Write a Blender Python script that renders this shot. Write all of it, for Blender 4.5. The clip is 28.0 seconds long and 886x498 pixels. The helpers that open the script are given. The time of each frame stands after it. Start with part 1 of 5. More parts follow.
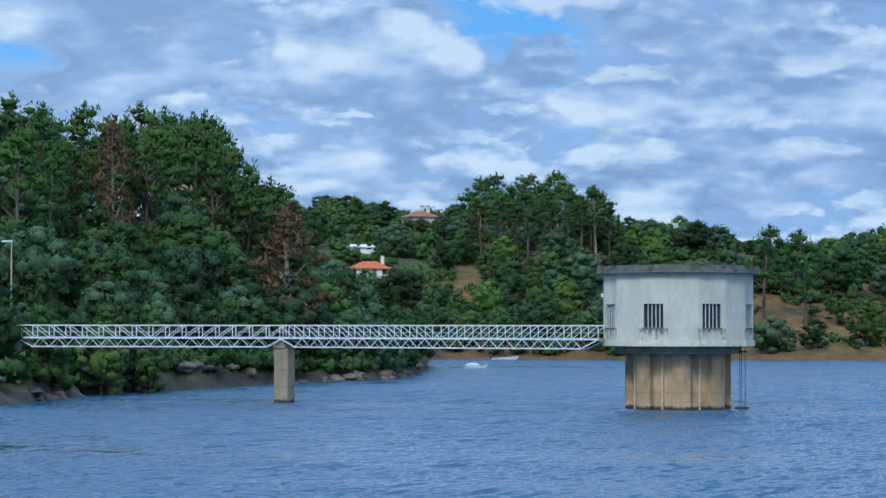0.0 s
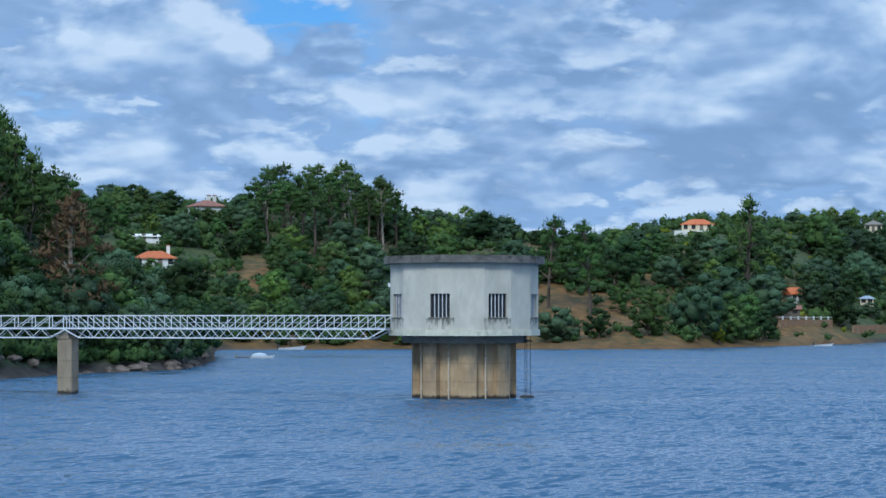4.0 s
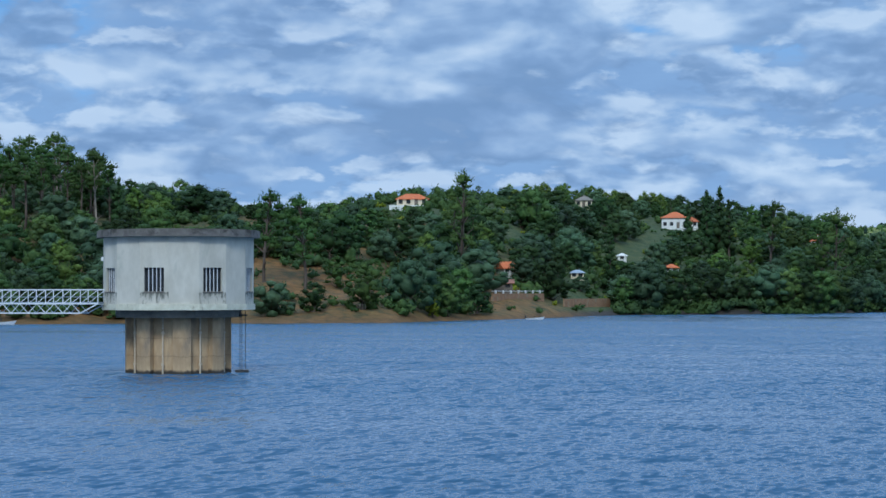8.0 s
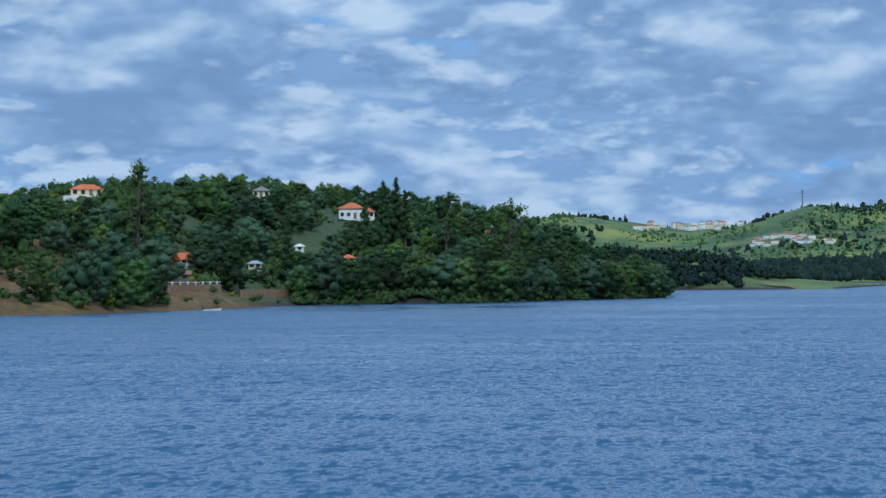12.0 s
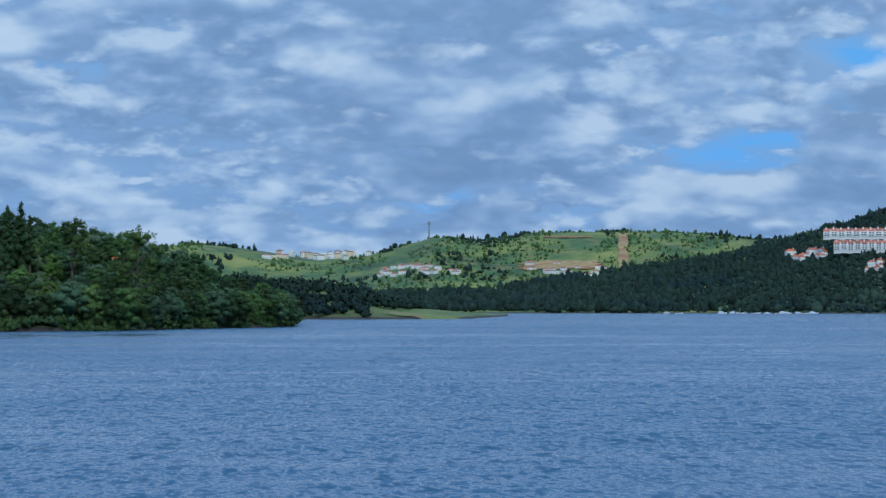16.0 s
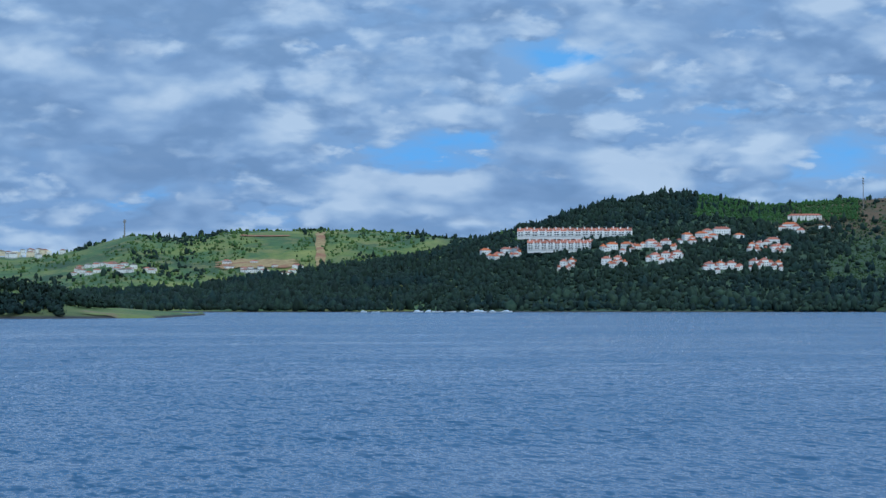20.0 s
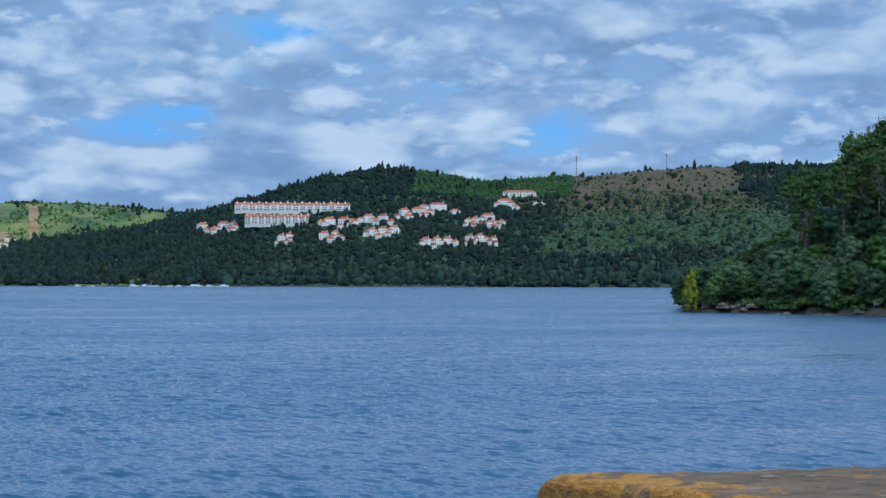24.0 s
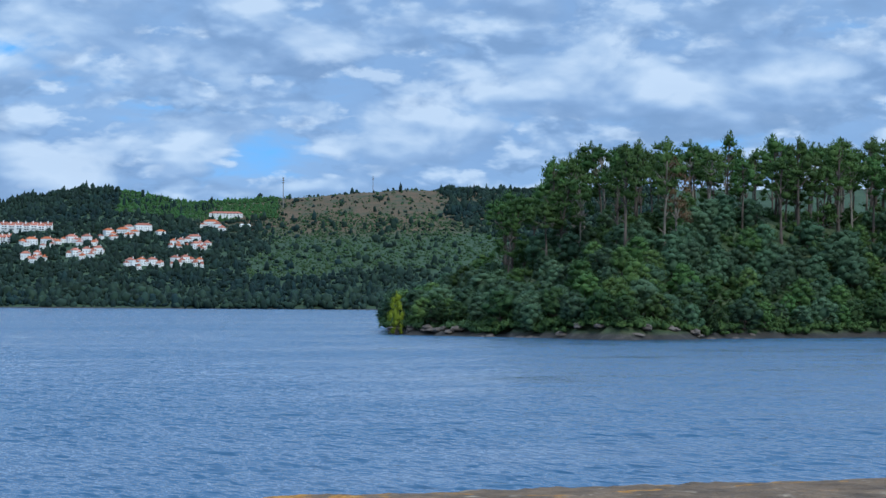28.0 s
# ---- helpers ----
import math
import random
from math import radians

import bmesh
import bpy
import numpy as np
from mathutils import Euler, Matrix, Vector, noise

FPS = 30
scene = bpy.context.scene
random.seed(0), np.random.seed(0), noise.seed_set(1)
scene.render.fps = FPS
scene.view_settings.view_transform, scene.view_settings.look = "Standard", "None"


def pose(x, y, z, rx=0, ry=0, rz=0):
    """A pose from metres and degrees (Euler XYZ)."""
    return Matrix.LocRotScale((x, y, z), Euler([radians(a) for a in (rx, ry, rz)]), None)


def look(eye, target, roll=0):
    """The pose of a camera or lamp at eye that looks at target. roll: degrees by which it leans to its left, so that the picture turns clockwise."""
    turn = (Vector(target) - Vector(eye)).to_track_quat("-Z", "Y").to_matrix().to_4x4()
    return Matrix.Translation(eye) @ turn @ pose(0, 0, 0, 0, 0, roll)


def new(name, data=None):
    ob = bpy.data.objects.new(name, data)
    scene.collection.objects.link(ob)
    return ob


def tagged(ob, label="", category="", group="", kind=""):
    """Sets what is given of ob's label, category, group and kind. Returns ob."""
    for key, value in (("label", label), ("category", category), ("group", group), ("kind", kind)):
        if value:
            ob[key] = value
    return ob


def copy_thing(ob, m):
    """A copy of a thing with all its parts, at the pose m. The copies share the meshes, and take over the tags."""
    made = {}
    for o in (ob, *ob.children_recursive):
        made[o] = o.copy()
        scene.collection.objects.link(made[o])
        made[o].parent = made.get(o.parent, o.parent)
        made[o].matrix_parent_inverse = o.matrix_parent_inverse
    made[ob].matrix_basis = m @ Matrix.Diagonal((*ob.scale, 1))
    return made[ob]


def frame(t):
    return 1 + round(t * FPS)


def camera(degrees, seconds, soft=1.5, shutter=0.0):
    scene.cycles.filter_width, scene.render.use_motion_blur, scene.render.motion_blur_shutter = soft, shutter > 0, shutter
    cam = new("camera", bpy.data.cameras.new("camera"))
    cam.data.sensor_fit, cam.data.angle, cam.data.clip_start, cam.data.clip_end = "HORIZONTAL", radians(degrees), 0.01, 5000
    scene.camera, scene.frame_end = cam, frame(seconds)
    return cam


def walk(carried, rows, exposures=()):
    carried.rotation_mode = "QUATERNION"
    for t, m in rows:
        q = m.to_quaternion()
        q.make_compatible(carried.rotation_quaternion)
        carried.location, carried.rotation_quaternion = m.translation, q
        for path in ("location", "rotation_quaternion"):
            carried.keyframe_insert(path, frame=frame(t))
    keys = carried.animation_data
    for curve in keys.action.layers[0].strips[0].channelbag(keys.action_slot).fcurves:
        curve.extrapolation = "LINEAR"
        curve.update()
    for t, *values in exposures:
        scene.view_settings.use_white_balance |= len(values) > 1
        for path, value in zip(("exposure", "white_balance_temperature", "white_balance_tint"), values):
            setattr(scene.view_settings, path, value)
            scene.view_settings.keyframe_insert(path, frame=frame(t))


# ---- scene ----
cam = camera(23.7, 28.0)

# The camera turns on the dam's crest, six metres over the water: seconds, yaw, pitch, lean.
EYE = 6.0
TURNS = [
    (0.0, -0.00, 2.13, -0.08), (0.5, -0.09, 2.14, -0.16), (1.0, -0.50, 2.20, -0.27), (1.5, -0.92, 2.21, -0.35),
    (2.0, -1.65, 2.17, -0.39), (2.5, -2.46, 2.12, -0.43), (3.0, -3.75, 2.01, -0.32), (3.5, -4.88, 1.94, -0.12),
    (5.5, -8.44, 1.55, 0.16), (6.0, -9.68, 1.47, 0.19), (6.5, -10.83, 1.39, 0.06), (7.0, -11.90, 1.33, -0.01),
    (7.5, -12.55, 1.25, 0.08), (8.0, -13.48, 1.15, 0.07), (8.5, -14.52, 1.03, 0.09), (9.0, -15.80, 0.91, 0.21),
    (9.5, -16.98, 0.78, 0.15), (10.0, -18.13, 0.67, 0.12), (10.5, -19.18, 0.66, 0.35), (11.0, -20.03, 0.72, 0.32),
    (11.5, -20.93, 0.78, 0.31), (12.0, -22.21, 0.86, 0.39), (12.5, -23.71, 0.98, 0.31), (14.5, -28.28, 1.48, 0.03),
    (15.0, -29.29, 1.55, 0.02), (15.5, -30.69, 1.52, -0.07), (16.0, -32.27, 1.61, -0.05), (16.5, -33.35, 1.71, -0.06),
    (17.0, -34.57, 1.71, -0.10), (17.5, -35.95, 1.68, -0.00), (18.0, -36.93, 1.66, 0.02), (18.5, -37.77, 1.66, -0.05),
    (19.0, -38.68, 1.62, -0.09), (19.5, -39.57, 1.61, 0.08), (20.0, -40.47, 1.58, 0.02), (20.5, -41.41, 1.49, 0.09),
    (21.0, -42.32, 1.39, 0.28), (21.5, -43.22, 1.31, 0.15), (23.5, -47.12, 0.95, 0.01), (24.0, -48.13, 0.90, -0.14),
    (24.5, -49.26, 1.03, -0.12), (25.0, -50.40, 1.18, 0.03), (25.5, -51.50, 1.31, 0.04), (26.0, -52.66, 1.43, 0.02),
    (26.5, -53.83, 1.54, 0.00), (27.0, -54.75, 1.62, -0.28), (27.5, -55.55, 1.57, -0.46), (28.0, -56.09, 1.53, -0.35),
]
walk(cam, [(t, pose(0, 0, EYE, 90 + pitch, lean, yaw)) for t, yaw, pitch, lean in TURNS],
     [(0.0, 0.16, 5600, 3), (6.0, 0.03, 5520, 3), (12.0, -0.12, 5400, 2), (17.0, -0.19, 5360, 2), (21.0, -0.18, 5380, 2), (28.0, 0.12, 5560, 3)])


# ---- world, sun ----
def node(tree, kind, **values):
    made = tree.nodes.new(kind)
    for key, value in values.items():
        if key in made.inputs:
            made.inputs[key].default_value = value
    return made


def wire(tree, a, b):
    tree.links.new(a, b)


def maths(tree, op, a, b=None, clamp=False):
    made = tree.nodes.new("ShaderNodeMath")
    made.operation, made.use_clamp = op, clamp
    for slot, value in zip(made.inputs, (a, b)):
        if value is None:
            continue
        if isinstance(value, (int, float)):
            slot.default_value = value
        else:
            tree.links.new(value, slot)
    return made.outputs[0]


def ramp(tree, fac, *stops):
    made = tree.nodes.new("ShaderNodeValToRGB")
    while len(made.color_ramp.elements) < len(stops):
        made.color_ramp.elements.new(0.5)
    for element, (at, colour) in zip(made.color_ramp.elements, stops):
        element.position = at
        element.color = (*colour, 1) if len(colour) == 3 else colour
    tree.links.new(fac, made.inputs[0])
    return made.outputs[0]


def blend(tree, fac, a, b, how="MIX"):
    made = tree.nodes.new("ShaderNodeMix")
    made.data_type, made.blend_type = "RGBA", how
    for slot, value in ((0, fac), (6, a), (7, b)):
        if isinstance(value, (int, float)):
            made.inputs[slot].default_value = value
        elif isinstance(value, tuple):
            made.inputs[slot].default_value = (*value, 1)
        else:
            tree.links.new(value, made.inputs[slot])
    return made.outputs[2]


def noise_of(tree, vector, scale, detail=5.0, rough=0.55, warp=0.0):
    made = tree.nodes.new("ShaderNodeTexNoise")
    made.inputs["Scale"].default_value, made.inputs["Detail"].default_value = scale, detail
    made.inputs["Roughness"].default_value, made.inputs["Distortion"].default_value = rough, warp
    tree.links.new(vector, made.inputs["Vector"])
    return made.outputs["Fac"]


SUN_HIGH, SUN_TURN = 42.0, 200.0  # degrees over the horizon; clockwise from +y


def make_world():
    world = bpy.data.worlds.new("cloudy_sky")
    world.use_nodes = True
    scene.world = world
    tree = world.node_tree
    tree.nodes.clear()
    sky = tree.nodes.new("ShaderNodeTexSky")
    sky.sky_type, sky.sun_disc = "NISHITA", False
    sky.sun_elevation, sky.sun_rotation = radians(SUN_HIGH), radians(SUN_TURN)
    sky.air_density, sky.dust_density, sky.ozone_density = 1.0, 0.6, 2.0
    coords = tree.nodes.new("ShaderNodeTexCoord")
    parts = tree.nodes.new("ShaderNodeSeparateXYZ")
    wire(tree, coords.outputs["Generated"], parts.inputs[0])
    raised = tree.nodes.new("ShaderNodeVectorMath")
    raised.operation = "ADD"
    raised.inputs[1].default_value = (0, 0, 0.45)
    wire(tree, coords.outputs["Generated"], raised.inputs[0])
    wire(tree, raised.outputs[0], sky.inputs[0])
    clear = blend(tree, 1.0, sky.outputs[0], (0.20, 0.28, 0.29), "MULTIPLY")
    # broken cumulus in one flat layer, that crowds together towards the horizon
    def layer(lift, scale, detail, rough, shift=0.0, warp=0.0):
        """Noise on the cloud layer, as seen at a height a little over the true one."""
        over = maths(tree, "ADD", maths(tree, "MAXIMUM", parts.outputs[2], 0.0), 0.24 + lift)
        made = tree.nodes.new("ShaderNodeCombineXYZ")
        wire(tree, maths(tree, "DIVIDE", parts.outputs[0], over), made.inputs[0])
        wire(tree, maths(tree, "DIVIDE", parts.outputs[1], over), made.inputs[1])
        made.inputs[2].default_value = shift
        return noise_of(tree, made.outputs[0], scale, detail, rough, warp)

    def billow(lift, scale, detail, rough=0.55):
        """Rounded heads of the clouds, as high as they are wide."""
        moved = tree.nodes.new("ShaderNodeVectorMath")
        moved.operation = "MULTIPLY_ADD"
        moved.inputs[1].default_value, moved.inputs[2].default_value = (1, 1, 2.1), (0, 0, lift * 2.1)
        wire(tree, coords.outputs["Generated"], moved.inputs[0])
        return noise_of(tree, moved.outputs[0], scale, detail, rough, 0.25)

    def gap(a, e, wide, deep):
        """A gap between the clouds at a bearing and a height, in degrees."""
        off = tree.nodes.new("ShaderNodeMapping")
        off.vector_type = "TEXTURE"
        off.inputs["Location"].default_value = (math.sin(radians(a)) * math.cos(radians(e)), math.cos(radians(a)) * math.cos(radians(e)), math.sin(radians(e)))
        off.inputs["Scale"].default_value = (radians(wide), radians(wide), radians(deep))
        wire(tree, coords.outputs["Generated"], off.inputs[0])
        far = tree.nodes.new("ShaderNodeVectorMath")
        far.operation = "LENGTH"
        wire(tree, off.outputs[0], far.inputs[0])
        return maths(tree, "MULTIPLY", maths(tree, "SUBTRACT", 1.0, far.outputs["Value"], True), 0.19)

    gaps = gap(1.9, 8.3, 2.8, 1.0)
    for place in ((40.1, 4.3, 2.6, 0.9), (51.4, 3.9, 2.2, 0.9), (43.5, 6.6, 2.6, 1.1), (-11.6, 7.3, 1.8, 0.8)):
        gaps = maths(tree, "ADD", gaps, gap(*place))
    def density(lift, wide, heads, shift, fine):
        """How thick the cloud is at a height; wide and heads: how close its banks and its heads stand; fine: its small detail."""
        whole = maths(tree, "MULTIPLY", layer(lift, wide, 3.0, 0.5, shift, 0.15), 0.55)
        whole = maths(tree, "ADD", whole, maths(tree, "MULTIPLY", billow(lift, heads, fine), 0.45))
        return maths(tree, "SUBTRACT", whole, gaps)

    # a thin grey-blue sheet with gaps in it
    sheet = maths(tree, "SUBTRACT", layer(0.0, 3.2, 5.0, 0.55, 9.3, 0.3), gaps)
    out = blend(tree, ramp(tree, sheet, (0.26, (0, 0, 0)), (0.42, (0.92, 0.92, 0.92))), clear, ramp(tree, sheet, (0.38, (0.31, 0.43, 0.64)), (0.62, (0.27, 0.375, 0.575))))
    # banks of cumulus before it: crisp lit heads, bases that melt into the sheet
    for wide, heads, shift, start, up, glow in ((9.0, 52.0, 7.7, 0.475, 0.007, 0.8), (5.5, 30.0, 5.2, 0.47, 0.012, 0.9), (3.4, 17.0, 3.1, 0.475, 0.022, 1.0)):
        here, above = density(0.0, wide, heads, shift, 6.0), density(up, wide, heads, shift, 3.0)
        lit = maths(tree, "ADD", maths(tree, "MULTIPLY", maths(tree, "SUBTRACT", here, above), 4.2), maths(tree, "MULTIPLY", maths(tree, "SUBTRACT", start + 0.10, here), 0.9))
        high, top = [tuple(p + (q - p) * glow for p, q in zip((0.33, 0.44, 0.64), full)) for full in ((0.465, 0.56, 0.72), (0.62, 0.685, 0.80))]
        tone = ramp(tree, maths(tree, "ADD", lit, 0.42), (0.22, (0.235, 0.335, 0.52)), (0.42, (0.28, 0.385, 0.58)), (0.56, (0.34, 0.45, 0.645)), (0.74, high), (0.95, top))
        out = blend(tree, ramp(tree, here, (start, (0, 0, 0)), (start + 0.06, (0.92, 0.92, 0.92))), out, tone)
    swell = layer(0.0, 1.1, 3.0, 0.5, 2.2)
    out = blend(tree, 1.0, out, ramp(tree, swell, (0.35, (0.92, 0.93, 0.94)), (0.65, (1.06, 1.05, 1.02))), "MULTIPLY")
    # the cloud overhead is thinner and brighter than that along the horizon
    out = blend(tree, 1.0, out, ramp(tree, parts.outputs[2], (0.16, (1, 1, 1)), (0.55, (1.9, 1.8, 1.7))), "MULTIPLY")
    back = node(tree, "ShaderNodeBackground", Strength=1.0)
    wire(tree, out, back.inputs[0])
    end = tree.nodes.new("ShaderNodeOutputWorld")
    wire(tree, back.outputs[0], end.inputs[0])


make_world()
sun = new("sun", bpy.data.lights.new("sun", "SUN"))
sun.data.energy, sun.data.angle, sun.data.color = 1.8, radians(14), (1.0, 0.95, 0.86)
sun.matrix_basis = look((math.sin(radians(SUN_TURN)) * math.cos(radians(SUN_HIGH)) * 100, math.cos(radians(SUN_TURN)) * math.cos(radians(SUN_HIGH)) * 100,
                         math.sin(radians(SUN_HIGH)) * 100), (0, 0, 0))


# ---- materials ----
def surface(name, low, high, scale, rough=0.75, stain=None, stain_scale=0.3, stain_from=0.55, bump=0.2, bump_scale=None, vary=0.0, island=False,
            metal=0.0, squeeze=(1, 1, 1), hue=0.0):
    """A surface between two colours in grain, with wider stains of a third colour, relief, and a change of brightness from piece to piece."""
    m = bpy.data.materials.new(name)
    m.use_nodes = True
    tree = m.node_tree
    bsdf = tree.nodes["Principled BSDF"]
    coords = tree.nodes.new("ShaderNodeTexCoord")
    place = tree.nodes.new("ShaderNodeMapping")
    place.inputs["Scale"].default_value = squeeze
    wire(tree, coords.outputs["Object"], place.inputs[0])
    grain = noise_of(tree, place.outputs[0], scale, 6.0, 0.6)
    colour = ramp(tree, grain, (0.32, low), (0.68, high))
    if stain:
        wide = noise_of(tree, place.outputs[0], stain_scale, 5.0, 0.6, 0.4)
        colour = blend(tree, ramp(tree, wide, (stain_from, (0, 0, 0)), (stain_from + 0.12, (1, 1, 1))), colour, stain)
    if vary or hue:
        info = tree.nodes.new("ShaderNodeNewGeometry" if island else "ShaderNodeObjectInfo")
        pick = info.outputs["Random Per Island" if island else "Random"]
        tint = tree.nodes.new("ShaderNodeHueSaturation")
        wire(tree, colour, tint.inputs["Color"])
        wire(tree, maths(tree, "ADD", maths(tree, "MULTIPLY", pick, vary * 2), 1 - vary), tint.inputs["Value"])
        shuffled = maths(tree, "FRACT", maths(tree, "MULTIPLY", pick, 7.31))
        wire(tree, maths(tree, "ADD", maths(tree, "MULTIPLY", shuffled, hue * 2), 0.5 - hue), tint.inputs["Hue"])
        colour = tint.outputs[0]
    wire(tree, colour, bsdf.inputs["Base Color"])
    bsdf.inputs["Roughness"].default_value, bsdf.inputs["Metallic"].default_value = rough, metal
    if bump:
        relief = tree.nodes.new("ShaderNodeBump")
        relief.inputs["Strength"].default_value, relief.inputs["Distance"].default_value = bump, 0.05
        wire(tree, noise_of(tree, place.outputs[0], bump_scale or scale * 2.5, 5.0), relief.inputs["Height"])
        wire(tree, relief.outputs[0], bsdf.inputs["Normal"])
    return m


M = {}
M["wall_paint"] = surface("weathered_white_paint", (0.47, 0.44, 0.365), (0.62, 0.585, 0.50), 0.9, 0.85, (0.42, 0.42, 0.35), 0.5, 0.55, 0.2, 9.0, squeeze=(1, 1, 0.5))
M["wall_stained"] = None
M["ledge"] = surface("yellowed_ledge_paint", (0.52, 0.50, 0.38), (0.66, 0.64, 0.52), 2.0, 0.8, (0.25, 0.23, 0.15), 1.2, 0.58)
M["roof_slab"] = surface("lichened_concrete", (0.095, 0.088, 0.078), (0.21, 0.195, 0.175), 1.6, 0.9, (0.05, 0.045, 0.04), 0.8, 0.52, 0.4)
M["pier"] = surface("tan_concrete", (0.38, 0.255, 0.14), (0.56, 0.41, 0.245), 1.4, 0.85, (0.28, 0.21, 0.14), 0.6, 0.56, 0.3, 8.0, squeeze=(1, 1, 0.4))
M["pier_dark"] = surface("brown_stained_concrete", (0.24, 0.19, 0.13), (0.38, 0.31, 0.22), 0.9, 0.9, (0.15, 0.12, 0.09), 0.7, 0.54, 0.3, 8.0, squeeze=(1, 1, 0.4))
# dark grey-brown concrete; on slab, sills and bearing its tone includes their shade
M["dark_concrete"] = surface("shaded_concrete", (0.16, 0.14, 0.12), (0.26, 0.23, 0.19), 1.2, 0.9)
M["steel"] = surface("grey_painted_steel", (0.62, 0.64, 0.66), (0.78, 0.79, 0.80), 3.0, 0.5, (0.42, 0.36, 0.30), 1.5, 0.68, 0.05)
M["deck"] = surface("steel_deck", (0.25, 0.31, 0.38), (0.38, 0.43, 0.50), 2.0, 0.5, bump=0.05)
M["dark_iron"] = surface("dark_iron", (0.02, 0.02, 0.022), (0.05, 0.05, 0.05), 4.0, 0.6)
M["white_iron"] = surface("white_bars", (0.55, 0.56, 0.58), (0.7, 0.7, 0.7), 5.0, 0.5, bump=0)
M["house_white"] = surface("white_render", (0.68, 0.67, 0.63), (0.80, 0.79, 0.76), 0.8, 0.85, (0.55, 0.53, 0.48), 0.3, 0.62, 0.1)
# white render raised above house_white to carry the sunlight on the holiday village
M["resort_white"] = surface("sunlit_white_render", (0.78, 0.77, 0.74), (0.86, 0.85, 0.83), 0.3, 0.8, bump=0)
M["grove"] = surface("young_grove_leaves", (0.038, 0.075, 0.026), (0.090, 0.143, 0.038), 0.2, 0.8, (0.068, 0.120, 0.030), 0.008, 0.5, 0.2, 1.0, vary=0.3, hue=0.02, island=True)
M["field"] = surface("spit_grass", (0.10, 0.14, 0.03), (0.19, 0.21, 0.05), 0.3, 0.95, (0.19, 0.15, 0.07), 0.05, 0.52, 0.3, 1.0)
M["sand"] = surface("ochre_earth", (0.22, 0.15, 0.06), (0.42, 0.30, 0.13), 0.08, 0.95, (0.27, 0.12, 0.06), 0.012, 0.50, 0.3, 1.0)
M["house_cream"] = surface("cream_render", (0.62, 0.52, 0.36), (0.74, 0.64, 0.46), 0.8, 0.85, bump=0.1)
M["tile_orange"] = surface("orange_roof_tile", (0.42, 0.105, 0.035), (0.57, 0.17, 0.06), 1.2, 0.85, (0.30, 0.11, 0.06), 0.4, 0.6, 0.5, 4.0, vary=0.12)
M["tile_brown"] = surface("brown_roof_tile", (0.22, 0.10, 0.07), (0.34, 0.16, 0.11), 1.2, 0.85, bump=0.5)
M["window_dark"] = surface("dark_window", (0.008, 0.010, 0.014), (0.018, 0.021, 0.026), 1.0, 0.75, bump=0)
M["bark"] = surface("pine_bark", (0.06, 0.045, 0.035), (0.13, 0.10, 0.075), 3.0, 0.95, bump=0.5, squeeze=(1, 1, 0.3), vary=0.25)
M["bark_pale"] = surface("pale_bark", (0.16, 0.13, 0.10), (0.28, 0.24, 0.19), 3.0, 0.95, bump=0.5, squeeze=(1, 1, 0.3), vary=0.2)
M["pine"] = surface("pine_needles", (0.040, 0.084, 0.024), (0.098, 0.162, 0.042), 0.9, 0.65, (0.098, 0.125, 0.034), 0.3, 0.6, 0.2, 5.0, vary=0.25, hue=0.015)
M["leaf"] = surface("broad_leaves", (0.046, 0.096, 0.027), (0.120, 0.190, 0.050), 0.9, 0.6, (0.062, 0.116, 0.046), 0.3, 0.55, 0.2, 5.0, vary=0.38, hue=0.018)
M["leaf_cool"] = surface("grey_green_leaves", (0.044, 0.088, 0.044), (0.114, 0.176, 0.092), 0.9, 0.6, (0.062, 0.112, 0.044), 0.3, 0.55, 0.2, 5.0, vary=0.38, hue=0.015)
M["leaf_light"] = surface("light_green_leaves", (0.085, 0.148, 0.030), (0.180, 0.262, 0.058), 1.0, 0.7, bump=0.3, bump_scale=5.0, vary=0.25, hue=0.015)
M["leaf_yellow"] = surface("yellow_green_leaves", (0.15, 0.195, 0.014), (0.30, 0.335, 0.032), 1.0, 0.7, bump=0.35, bump_scale=5.0, vary=0.2)
M["leaf_dark"] = surface("dark_evergreen_leaves", (0.022, 0.049, 0.017), (0.056, 0.098, 0.032), 0.9, 0.65, bump=0.2, bump_scale=5.0, vary=0.38, hue=0.015)
M["needles_dead"] = surface("dead_brown_needles", (0.12, 0.075, 0.040), (0.20, 0.135, 0.075), 1.2, 0.9, bump=0.2, vary=0.15)
M["thicket"] = surface("thicket_leaves", (0.038, 0.082, 0.026), (0.102, 0.168, 0.046), 0.6, 0.7, (0.060, 0.108, 0.048), 0.05, 0.52, 0.2, 4.0, vary=0.1, hue=0.01)
# far woods: the blue of the distance haze is put into the leaf colours
M["far_wood"] = surface("far_wood_leaves_hazed", (0.010, 0.022, 0.017), (0.025, 0.043, 0.028), 0.15, 0.85, (0.012, 0.027, 0.025), 0.006, 0.5, 0.2, 1.0, vary=0.35, hue=0.02, island=True)
M["scrub"] = surface("hill_scrub", (0.032, 0.064, 0.027), (0.066, 0.104, 0.040), 0.2, 0.9, (0.046, 0.078, 0.034), 0.008, 0.5, 0.2, 1.0, vary=0.3, hue=0.015, island=True)
M["plantation"] = surface("plantation_leaves", (0.026, 0.070, 0.022), (0.060, 0.120, 0.034), 0.2, 0.9, (0.040, 0.090, 0.026), 0.01, 0.5, 0.2, 1.0, vary=0.25, hue=0.012, island=True)
